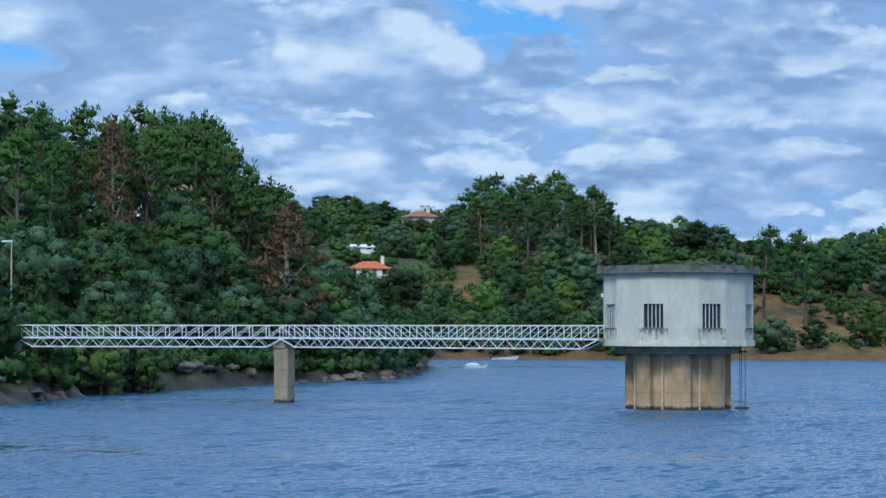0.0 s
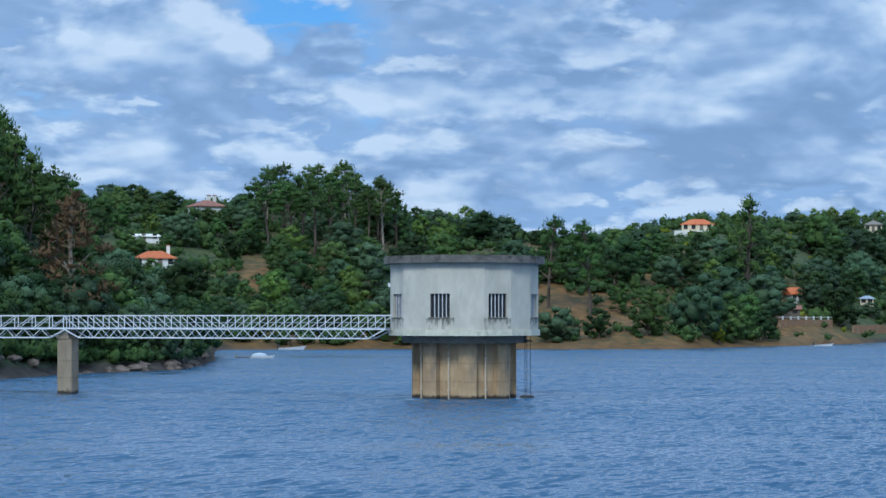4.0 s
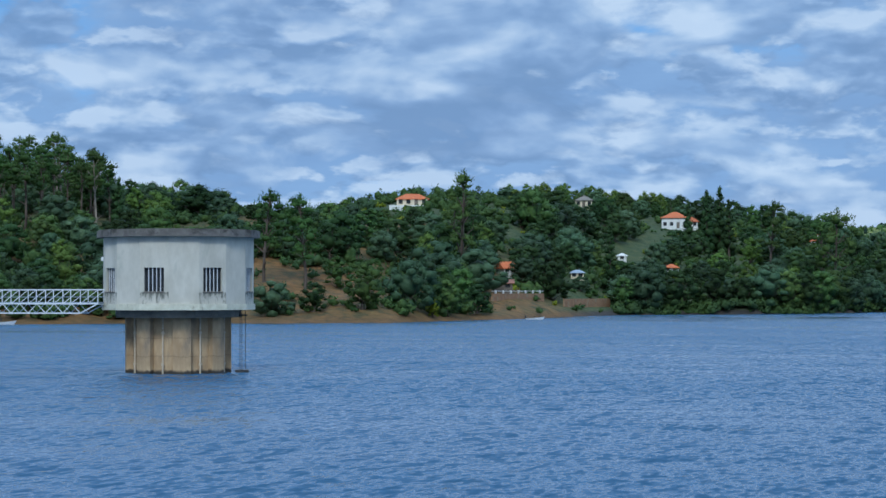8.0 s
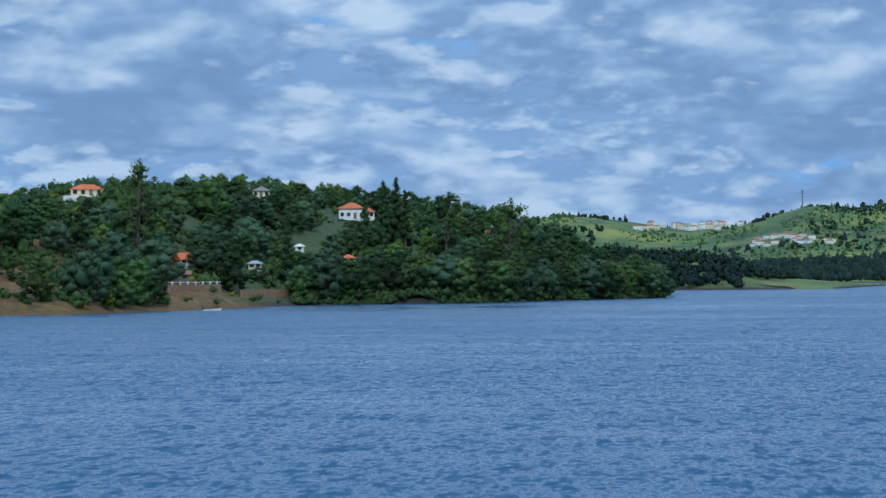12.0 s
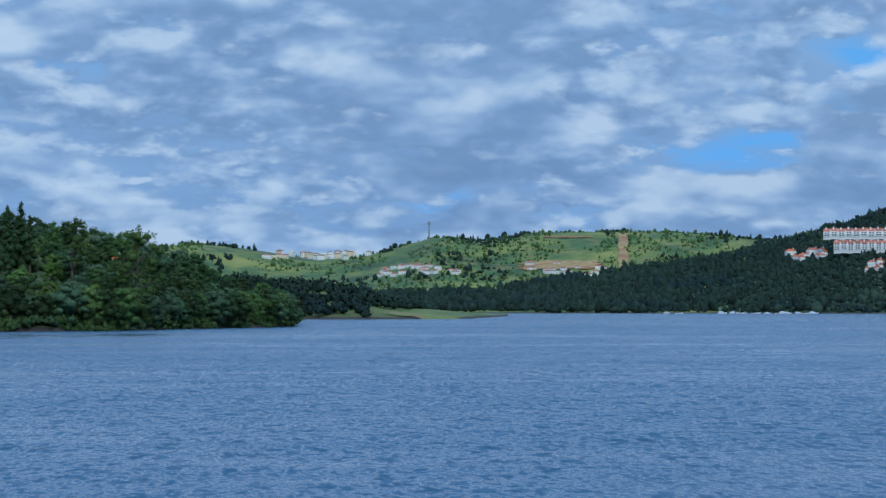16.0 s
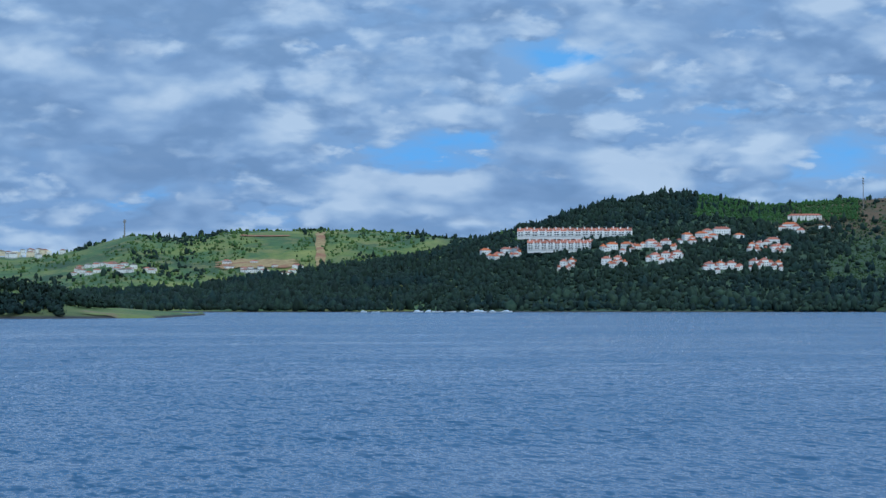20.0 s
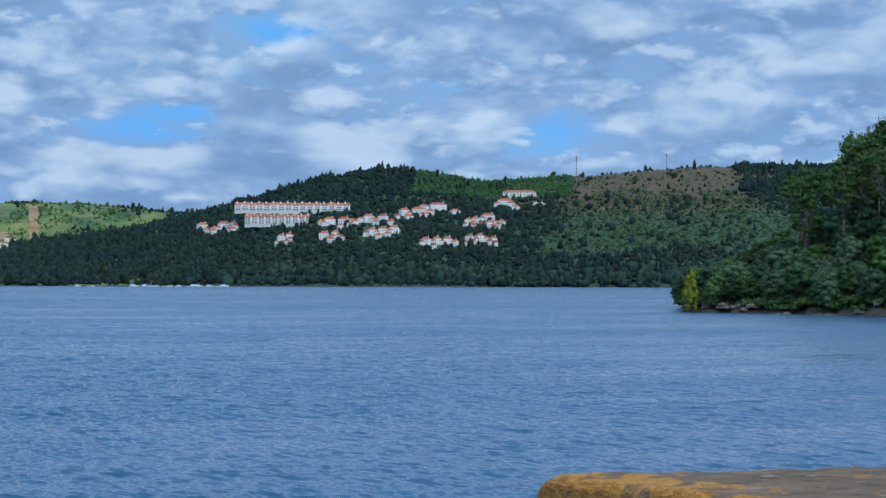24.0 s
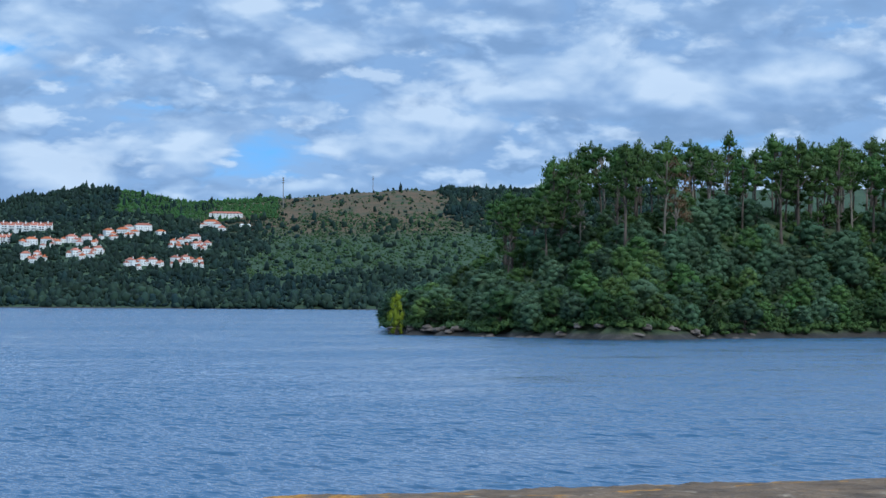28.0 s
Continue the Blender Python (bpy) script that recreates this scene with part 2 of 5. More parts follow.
# again shifted to blue for the haze over the lake
M["far_trees"] = surface("far_shore_leaves_hazed", (0.016, 0.034, 0.024), (0.042, 0.066, 0.042), 0.15, 0.85, (0.024, 0.045, 0.032), 0.01, 0.5, 0.2, 1.0, vary=0.35, hue=0.02, island=True)
# orange tile muted to rose: the haze before the far roofs is in the colour
M["tile_rose"] = surface("hazed_rose_tile", (0.34, 0.115, 0.072), (0.48, 0.18, 0.115), 0.5, 0.9, (0.27, 0.11, 0.08), 0.2, 0.58, 0.3, 2.0, vary=0.2)
M["boat"] = surface("white_hull", (0.72, 0.73, 0.74), (0.82, 0.82, 0.82), 2.0, 0.3, bump=0)
M["boat_cover"] = surface("pale_blue_cover", (0.45, 0.52, 0.60), (0.58, 0.64, 0.70), 2.0, 0.7, bump=0.1)
M["rock"] = surface("shore_rock", (0.060, 0.047, 0.038), (0.19, 0.150, 0.122), 0.9, 0.95, (0.12, 0.10, 0.08), 0.5, 0.55, 0.6, vary=0.25)
M["wood"] = surface("grey_wood", (0.12, 0.10, 0.08), (0.24, 0.20, 0.16), 3.0, 0.9)
M["clay"] = surface("tan_garden_wall", (0.24, 0.13, 0.07), (0.36, 0.21, 0.11), 0.8, 0.9, (0.30, 0.24, 0.15), 0.3, 0.55)
M["parapet"] = None


def let_light_through(m, share=0.4):
    """Leaves: part of the light passes through them."""
    tree = m.node_tree
    bsdf = tree.nodes["Principled BSDF"]
    thin = tree.nodes.new("ShaderNodeBsdfTranslucent")
    wire(tree, bsdf.inputs["Base Color"].links[0].from_socket, thin.inputs["Color"])
    mixed = tree.nodes.new("ShaderNodeMixShader")
    mixed.inputs[0].default_value = share
    wire(tree, bsdf.outputs[0], mixed.inputs[1])
    wire(tree, thin.outputs[0], mixed.inputs[2])
    wire(tree, mixed.outputs[0], tree.nodes["Material Output"].inputs["Surface"])


for name in ("pine", "leaf", "leaf_cool", "leaf_dark", "leaf_yellow", "leaf_light", "thicket", "needles_dead"):
    let_light_through(M[name], 0.3)
for name in ("pine", "leaf", "leaf_cool", "leaf_dark", "leaf_yellow", "leaf_light", "thicket", "needles_dead", "far_wood", "grove", "scrub", "plantation", "far_trees"):
    M[name].node_tree.nodes["Principled BSDF"].inputs["Specular IOR Level"].default_value = 0.15


def stained_wall():
    """The wall paint again, with dark moss that has run down under the windows."""
    m = M["wall_paint"].copy()
    m.name = "mossy_white_paint"
    tree = m.node_tree
    bsdf = tree.nodes["Principled BSDF"]
    old = bsdf.inputs["Base Color"].links[0].from_socket
    coords = tree.nodes.new("ShaderNodeTexCoord")
    parts = tree.nodes.new("ShaderNodeSeparateXYZ")
    wire(tree, coords.outputs["Object"], parts.inputs[0])
    stretch = tree.nodes.new("ShaderNodeMapping")
    stretch.inputs["Scale"].default_value = (1.6, 1.6, 0.5)
    wire(tree, coords.outputs["Object"], stretch.inputs[0])
    blots = noise_of(tree, stretch.outputs[0], 2.4, 9.0, 0.75, 0.3)
    below = ramp(tree, maths(tree, "DIVIDE", maths(tree, "SUBTRACT", parts.outputs[2], 4.0), 6.0), (0.18, (0.35, 0.35, 0.35)), (0.32, (0.75, 0.75, 0.75)), (0.345, (0.1, 0.1, 0.1)), (0.7, (0.0, 0.0, 0.0)))
    moss = ramp(tree, maths(tree, "ADD", maths(tree, "MULTIPLY", below, 0.30), maths(tree, "MULTIPLY", blots, 0.8)), (0.53, (0, 0, 0)), (0.66, (0.9, 0.9, 0.9)))
    wire(tree, blend(tree, moss, old, (0.10, 0.105, 0.085)), bsdf.inputs["Base Color"])
    return m


M["wall_stained"] = stained_wall()


def water_mark(m):
    """Concrete that has stood in water: a wet foot, dark tide lines, faint casting joints."""
    tree = m.node_tree
    bsdf = tree.nodes["Principled BSDF"]
    old = bsdf.inputs["Base Color"].links[0].from_socket
    coords = tree.nodes.new("ShaderNodeTexCoord")
    parts = tree.nodes.new("ShaderNodeSeparateXYZ")
    wire(tree, coords.outputs["Object"], parts.inputs[0])
    ragged = maths(tree, "ADD", parts.outputs[2], maths(tree, "MULTIPLY", noise_of(tree, coords.outputs["Object"], 2.2, 6.0, 0.65), 0.5))
    wet = ramp(tree, maths(tree, "DIVIDE", ragged, 5.0), (0.08, (1, 1, 1)), (0.115, (0.0, 0.0, 0.0)), (0.29, (0.10, 0.10, 0.10)), (0.30, (0.38, 0.38, 0.38)), (0.315, (0.05, 0.05, 0.05)), (0.56, (0.0, 0.0, 0.0)), (0.57, (0.3, 0.3, 0.3)), (0.585, (0, 0, 0)))
    wire(tree, blend(tree, wet, old, (0.05, 0.04, 0.03)), bsdf.inputs["Base Color"])


water_mark(M["pier"]), water_mark(M["pier_dark"])
M["pipe"] = surface("weathered_pipe_paint", (0.50, 0.40, 0.28), (0.66, 0.56, 0.42), 3.0, 0.6, (0.30, 0.20, 0.12), 1.5, 0.6, bump=0)


def parapet_material():
    """Old concrete with pale chips, and orange lichen that thins out from the corner."""
    m = surface("weathered_parapet", (0.10, 0.062, 0.034), (0.26, 0.165, 0.092), 7.0, 0.95, (0.42, 0.32, 0.22), 11.0, 0.60, 0.9, 26.0, squeeze=(1, 1, 3.0))
    tree = m.node_tree
    bsdf = tree.nodes["Principled BSDF"]
    old = bsdf.inputs["Base Color"].links[0].from_socket
    coords = tree.nodes.new("ShaderNodeTexCoord")
    parts = tree.nodes.new("ShaderNodeSeparateXYZ")
    wire(tree, coords.outputs["Object"], parts.inputs[0])
    spots = noise_of(tree, coords.outputs["Object"], 5.0, 7.0, 0.65, 0.5)
    reach = ramp(tree, maths(tree, "DIVIDE", parts.outputs[0], 3.0), (0.0, (0.30, 0.30, 0.30)), (0.10, (0.16, 0.16, 0.16)), (0.2, (0.04, 0.04, 0.04)), (1.0, (0.01, 0.01, 0.01)))
    lichen = ramp(tree, maths(tree, "ADD", spots, reach), (0.62, (0, 0, 0)), (0.70, (1, 1, 1)))
    rust = ramp(tree, noise_of(tree, coords.outputs["Object"], 30.0, 4.0), (0.35, (0.38, 0.15, 0.02)), (0.65, (0.62, 0.30, 0.045)))
    wire(tree, blend(tree, lichen, old, rust), bsdf.inputs["Base Color"])
    return m


M["parapet"] = parapet_material()


def ground_material():
    m = bpy.data.materials.new("hill_ground")
    m.use_nodes = True
    tree = m.node_tree
    bsdf = tree.nodes["Principled BSDF"]
    coords = tree.nodes.new("ShaderNodeTexCoord")
    parts = tree.nodes.new("ShaderNodeSeparateXYZ")
    wire(tree, coords.outputs["Object"], parts.inputs[0])
    v = coords.outputs["Object"]
    fine, wide, broad = noise_of(tree, v, 0.35, 8.0, 0.65), noise_of(tree, v, 0.03, 5.0, 0.6), noise_of(tree, v, 0.006, 8.0, 0.65, 0.5)
    dry = ramp(tree, fine, (0.3, (0.045, 0.050, 0.014)), (0.42, (0.085, 0.062, 0.020)), (0.55, (0.19, 0.092, 0.026)), (0.66, (0.23, 0.135, 0.042)), (0.8, (0.14, 0.12, 0.038)))
    green = ramp(tree, fine, (0.3, (0.022, 0.042, 0.014)), (0.5, (0.052, 0.076, 0.024)), (0.7, (0.105, 0.105, 0.036)))
    length = tree.nodes.new("ShaderNodeVectorMath")
    length.operation = "LENGTH"
    wire(tree, v, length.inputs[0])
    bay = ramp(tree, maths(tree, "DIVIDE", maths(tree, "ADD", parts.outputs[0], 100.0), 400.0), (0.24, (0, 0, 0)), (0.26, (1, 1, 1)), (0.60, (1, 1, 1)), (0.64, (0, 0, 0)))
    parched = maths(tree, "MULTIPLY", bay, ramp(tree, maths(tree, "DIVIDE", length.outputs["Value"], 1000.0), (0.47, (1, 1, 1)), (0.58, (0, 0, 0))))
    lush = maths(tree, "SUBTRACT", ramp(tree, wide, (0.22, (0, 0, 0)), (0.38, (1, 1, 1))), maths(tree, "MULTIPLY", parched, ramp(tree, wide, (0.50, (1, 1, 1)), (0.64, (0.55, 0.55, 0.55)))), True)
    near = blend(tree, lush, dry, green)
    # the dark greens of the meadow stand in for cloud shadows on the hills
    meadow = ramp(tree, broad, (0.36, (0.03, 0.065, 0.025)), (0.47, (0.06, 0.12, 0.035)), (0.55, (0.135, 0.175, 0.036)), (0.66, (0.26, 0.265, 0.065)))
    meadow = blend(tree, ramp(tree, noise_of(tree, v, 0.022, 8.0, 0.7), (0.50, (0, 0, 0)), (0.64, (0.8, 0.8, 0.8))), meadow, (0.20, 0.19, 0.06))
    # grassland on the far side of the lake
    far = ramp(tree, maths(tree, "DIVIDE", length.outputs["Value"], 4000.0), (0.28, (0, 0, 0)), (0.31, (1, 1, 1)))
    floor = ramp(tree, noise_of(tree, v, 0.05, 8.0, 0.7), (0.3, (0.022, 0.048, 0.020)), (0.5, (0.034, 0.064, 0.026)), (0.7, (0.054, 0.085, 0.034)))
    east = maths(tree, "SUBTRACT", parts.outputs[0], maths(tree, "MULTIPLY", parts.outputs[1], 0.86))
    from_top = tree.nodes.new("ShaderNodeVectorMath")
    from_top.operation = "DISTANCE"
    from_top.inputs[1].default_value = (2690, 1930, 180)
    wire(tree, v, from_top.inputs[0])
    heath = ramp(tree, noise_of(tree, v, 0.05, 6.0, 0.6), (0.35, (0.035, 0.055, 0.020)), (0.5, (0.096, 0.064, 0.028)), (0.65, (0.128, 0.076, 0.036)))
    round_top = maths(tree, "ADD", maths(tree, "DIVIDE", from_top.outputs["Value"], 1000.0), maths(tree, "MULTIPLY", broad, 0.3))
    floor = blend(tree, ramp(tree, round_top, (0.36, (1, 1, 1)), (0.46, (0, 0, 0))), floor, heath)
    meadow = blend(tree, ramp(tree, maths(tree, "DIVIDE", maths(tree, "ADD", east, 500.0), 1000.0), (0.45, (0, 0, 0)), (0.55, (1, 1, 1))), meadow, floor)
    colour = blend(tree, far, near, meadow)
    # bare red earth and stones in the band that the falling water leaves dry
    red = ramp(tree, fine, (0.3, (0.060, 0.045, 0.014)), (0.5, (0.13, 0.072, 0.022)), (0.7, (0.21, 0.108, 0.032)))
    # the stones are darkened for the shade under the overhanging growth
    stony = ramp(tree, fine, (0.3, (0.016, 0.014, 0.011)), (0.55, (0.040, 0.033, 0.026)), (0.75, (0.10, 0.082, 0.065)))
    bank = blend(tree, bay, stony, red)
    edge = maths(tree, "ADD", parts.outputs[2], maths(tree, "MULTIPLY", wide, 1.6))
    colour = blend(tree, ramp(tree, maths(tree, "DIVIDE", edge, 6.0), (0.27, (1, 1, 1)), (0.40, (0, 0, 0))), colour, bank)
    wire(tree, colour, bsdf.inputs["Base Color"])
    bsdf.inputs["Roughness"].default_value = 0.95
    relief = node(tree, "ShaderNodeBump", Strength=0.6, Distance=0.6)
    wire(tree, fine, relief.inputs["Height"])
    wire(tree, relief.outputs[0], bsdf.inputs["Normal"])
    return m


def water_material():
    m = bpy.data.materials.new("lake_water")
    m.use_nodes = True
    tree = m.node_tree
    bsdf = tree.nodes["Principled BSDF"]
    coords = tree.nodes.new("ShaderNodeTexCoord")
    place = tree.nodes.new("ShaderNodeMapping")
    place.vector_type = "TEXTURE"  # short-crested waves that run before the wind, down the lake
    place.inputs["Rotation"].default_value, place.inputs["Scale"].default_value = (0, 0, radians(-28)), (0.62, 1.7, 1.0)
    wire(tree, coords.outputs["Object"], place.inputs[0])
    v = place.outputs[0]
    def slopes(scale, detail):
        made = tree.nodes.new("ShaderNodeTexNoise")
        made.inputs["Scale"].default_value, made.inputs["Detail"].default_value, made.inputs["Roughness"].default_value = scale, detail, 0.65
        wire(tree, v, made.inputs["Vector"])
        return made.outputs["Color"]

    streak = tree.nodes.new("ShaderNodeMapping")
    streak.vector_type = "TEXTURE"
    streak.inputs["Rotation"].default_value, streak.inputs["Scale"].default_value = (0, 0, radians(-28)), (2.6, 1.0, 1.0)
    wire(tree, coords.outputs["Object"], streak.inputs[0])
    gust = None
    for scale, weight in ((0.012, 0.46), (0.05, 0.28), (0.2, 0.26)):
        share = maths(tree, "MULTIPLY", noise_of(tree, streak.outputs[0], scale, 4.0, 0.65, 0.4), weight)
        gust = share if gust is None else maths(tree, "ADD", gust, share)
    colour = ramp(tree, gust, (0.38, (0.024, 0.075, 0.150)), (0.62, (0.042, 0.112, 0.205)))
    wire(tree, colour, bsdf.inputs["Base Color"])
    bsdf.inputs["Roughness"].default_value, bsdf.inputs["IOR"].default_value = 0.06, 1.38

    def vector(op, a, b):
        made = tree.nodes.new("ShaderNodeVectorMath")
        made.operation = op
        for slot, value in zip(made.inputs, (a, b)):
            if isinstance(value, tuple):
                slot.default_value = value
            else:
                wire(tree, value, slot)
        return made.outputs[0]

    lean = None
    for scale, weight in ((0.8, 1.9), (2.0, 1.5), (0.33, 1.1), (0.11, 0.7)):
        swell = vector("MULTIPLY", vector("SUBTRACT", slopes(scale, 2.5), (0.5, 0.5, 0.5)), (weight, weight, 0))
        lean = swell if lean is None else vector("ADD", lean, swell)
    # steep fronts run before the wind towards the dam; their backs lie hidden behind them
    flat = vector("NORMALIZE", vector("MULTIPLY", coords.outputs["Object"], (1, 1, 0)), (0, 0, 0))
    along = tree.nodes.new("ShaderNodeVectorMath")
    along.operation = "DOT_PRODUCT"
    wire(tree, lean, along.inputs[0]), wire(tree, flat, along.inputs[1])
    push = along.outputs["Value"]
    front = maths(tree, "ADD", maths(tree, "ADD", maths(tree, "ABSOLUTE", push), push), 0.012)
    away = tree.nodes.new("ShaderNodeVectorMath")
    away.operation = "SCALE"
    wire(tree, flat, away.inputs[0]), wire(tree, front, away.inputs["Scale"])
    lean = vector("SUBTRACT", lean, away.outputs[0])
    force = maths(tree, "MAXIMUM", maths(tree, "ADD", maths(tree, "MULTIPLY", gust, 9.5), -3.5), 0.12)
    both = tree.nodes.new("ShaderNodeCombineXYZ")
    for slot in (0, 1):
        wire(tree, force, both.inputs[slot])
    tilted = vector("ADD", vector("MULTIPLY", lean, both.outputs[0]), (0, 0, 1.0))
    wire(tree, vector("NORMALIZE", tilted, (0, 0, 0)), bsdf.inputs["Normal"])
    return m


M["ground"], M["water"] = ground_material(), water_material()


# ---- mesh tools ----
def mesh_of(name, verts, faces, smooth=False):
    me = bpy.data.meshes.new(name)
    if isinstance(verts, np.ndarray):
        me.vertices.add(len(verts))
        me.vertices.foreach_set("co", np.ascontiguousarray(verts, np.float32).ravel())
        n, k = faces.shape
        me.loops.add(n * k)
        me.loops.foreach_set("vertex_index", np.ascontiguousarray(faces, np.int32).ravel())
        me.polygons.add(n)
        me.polygons.foreach_set("loop_start", np.arange(0, n * k, k, dtype=np.int32))
        me.polygons.foreach_set("use_smooth", np.full(n, smooth))
        me.update(calc_edges=True)
        return me
    me.from_pydata([tuple(v) for v in verts], [], [tuple(f) for f in faces])
    if smooth:
        me.polygons.foreach_set("use_smooth", [True] * len(me.polygons))
    return me


def thing(name, label, category, group="", kind="", m=None):
    ob = tagged(new(name), label, category, group, kind)
    if m is not None:
        ob.matrix_basis = m
    return ob


def part(name, bm, material, parent=None, label="", m=None, smooth=False):
    if isinstance(bm, bpy.types.Mesh):
        me = bm
    else:
        me = bpy.data.meshes.new(name)
        if smooth:
            for face in bm.faces:
                face.smooth = True
        bm.to_mesh(me)
        bm.free()
    if not me.materials:
        me.materials.append(M[material])
    ob = new(name, me)
    ob.parent = parent
    if m is not None:
        ob.matrix_basis = m
    if label:
        ob["label"] = label
    return ob


def box(bm, x0, y0, z0, x1, y1, z1):
    made = bmesh.ops.create_cube(bm, size=1.0)["verts"]
    for v in made:
        v.co = Vector((x0 + (v.co.x + 0.5) * (x1 - x0), y0 + (v.co.y + 0.5) * (y1 - y0), z0 + (v.co.z + 0.5) * (z1 - z0)))
    return bm


def boxed(x0, y0, z0, x1, y1, z1, bevel=0.0):
    bm = box(bmesh.new(), x0, y0, z0, x1, y1, z1)
    if bevel:
        bmesh.ops.bevel(bm, geom=bm.edges[:], offset=bevel, segments=2, affect="EDGES")
    return bm


def bar(a, b, wide, sides=4, thin=None):
    """A straight bar from a to b, tapering from wide to thin."""
    a, b = Vector(a), Vector(b)
    thin = wide if thin is None else thin
    bm = bmesh.new()
    bmesh.ops.create_cone(bm, cap_ends=True, segments=sides, radius1=wide * 0.5 * (1.414 if sides == 4 else 1), radius2=thin * 0.5 * (1.414 if sides == 4 else 1), depth=(b - a).length)
    turn = (b - a).to_track_quat("Z", "Y").to_matrix().to_4x4()
    bm.transform(Matrix.Translation((a + b) / 2) @ turn @ (Matrix.Rotation(radians(45), 4, "Z") if sides == 4 else Matrix.Identity(4)))
    return bm


def ring(bm, sides, radius, z0, z1, turn, thick=None):
    """A prism of so many sides, or a hollow one; turn: degrees of its first corner."""
    def circle(r, z):
        return [bm.verts.new((r * math.cos(radians(turn) + i * math.tau / sides), r * math.sin(radians(turn) + i * math.tau / sides), z)) for i in range(sides)]
    low, high = circle(radius, z0), circle(radius, z1)
    for i in range(sides):
        j = (i + 1) % sides
        bm.faces.new((low[i], low[j], high[j], high[i]))
    if thick is None:
        bm.faces.new(low[::-1]), bm.faces.new(high)
    return bm


# ---- the lie of the land: bearings in degrees clockwise from +y, and metres from the dam ----
def curve_of(*pairs):
    xs, ys = [p[0] for p in pairs], [p[1] for p in pairs]
    return lambda a: np.interp(a, xs, ys)


def step(x):
    x = np.clip(x, 0, 1)
    return x * x * (3 - 2 * x)


left_shore = curve_of((-30, 150), (-20, 160), (-12, 168), (-11.2, 171), (-9.9, 184), (-4.6, 225), (-1.3, 246), (-0.36, 300), (0, 320))
left_top = curve_of((-30, 20), (-20, 22), (-12, 20), (-6.3, 17.5), (-5, 12.5), (-3.5, 8), (-1.5, 4.5), (-0.4, 1.6), (0.3, -4))
mid_shore = curve_of((-30, 390), (0, 398), (12, 402), (13, 420), (15.3, 455), (18.3, 532), (23.3, 560), (27.5, 660), (28.5, 718), (29, 760))
mid_top = curve_of((-30, 38), (-2, 38), (3, 36), (7, 27), (10, 22), (12.6, 34), (17.5, 35), (20.6, 32), (24, 21), (26.4, 12), (28, 4), (28.7, -4))
spit_shore = curve_of((20, 1080), (28, 1140), (30.4, 1132), (33, 1200), (33.8, 1500), (34.2, 1700))
spit_top = curve_of((20, 22), (27, 20), (29.6, 15), (30.5, 8), (32, 4.5), (33, 3), (34, 1.0), (34.3, -4))
far_top = curve_of((-180, 150), (20, 30), (31, 34), (34, 38), (36.3, 58), (39.4, 84), (41, 104), (42.7, 130), (44.7, 168), (46.4, 186), (47.6, 186), (49.2, 168), (51.7, 176),
                   (55, 190), (58, 190), (66, 195), (180, 150))
hill_top = curve_of((-180, 60), (15, 100), (22, 128), (25.7, 122), (28.7, 104), (30.2, 112), (32.1, 142), (33.3, 134), (35, 154), (37.1, 147), (40, 148), (43, 130), (60, 120), (180, 60))
right_shore = curve_of((54.3, 470), (54.6, 432), (57.9, 402), (61, 380), (68, 440), (90, 470))
right_top = curve_of((54.2, -4), (54.7, 2), (57, 11), (60, 22), (62.5, 27), (70, 28), (90, 24))


def wob(a, r, size):
    x, y = r * np.sin(np.radians(a)), r * np.cos(np.radians(a))
    return (np.sin(x / size + 1.3) * np.cos(y / size * 1.1 - 0.4) + 0.5 * np.sin(x / size * 2.3 - y / size * 1.7))


def land(a, r):
    """The height of the ground at a bearing and a distance; the lake's level is 0."""
    a, r = np.asarray(a, float), np.asarray(r, float)

    def rise(shore, top, run, bank=0.16, hold=1e9):
        inland = r - shore - 2.5 * wob(a, r, 9.0)
        h = np.minimum(inland * bank, 1.6) + np.maximum(top - 1.6, 0) * step(inland / run) ** 0.85
        h = np.where(inland < 0, inland * 0.2, h)
        return np.where(top < 0, -4, np.minimum(h, np.maximum(top, 0.5) + 9)) - np.where(inland > hold, (inland - hold) * 0.15, 0)

    h = np.full(np.broadcast(a, r).shape, -4.0)
    h = np.maximum(h, np.where(a < 0.4, rise(left_shore(a), left_top(a), 100, 0.9, 260), -4))
    h = np.maximum(h, np.where(a < 28.9, rise(mid_shore(a), mid_top(a), np.interp(a, [6.5, 8, 10.5, 12.2], [230, 140, 140, 230]), np.interp(a, [-2, 0, 17.8, 18.4], [0.8, 0.2, 0.16, 0.9]), 420), -4))
    h = np.maximum(h, np.where((a > 18) & (a < 34.3), rise(spit_shore(a), spit_top(a), 130, 0.10, 300), -4))
    h = np.maximum(h, np.where((a > 54) & (a < 90), rise(right_shore(a), right_top(a), 95, 0.8, 330), -4))
    back = 2600 + 30 * wob(a, r, 260.0)
    h = np.maximum(h, np.where(r > back, np.minimum((r - back) * 0.12, 2) + far_top(a) * np.clip((r - back) / 820, 0, 1.0) ** 1.1 - np.maximum(r - back - 900, 0) * 0.1, -4))
    h = np.maximum(h, np.where(r > 3150, hill_top(a) * step((r - 3150) / 1050) + 8 * wob(a, r, 190.0) * step((r - 3150) / 400), -4))
    return np.where(h > 1.5, h + 0.5 * wob(a, r, 17.0), h)


def spot(a, r, lift=0.0):
    return Vector((r * math.sin(radians(a)), r * math.cos(radians(a)), float(land(a, r)) + lift))


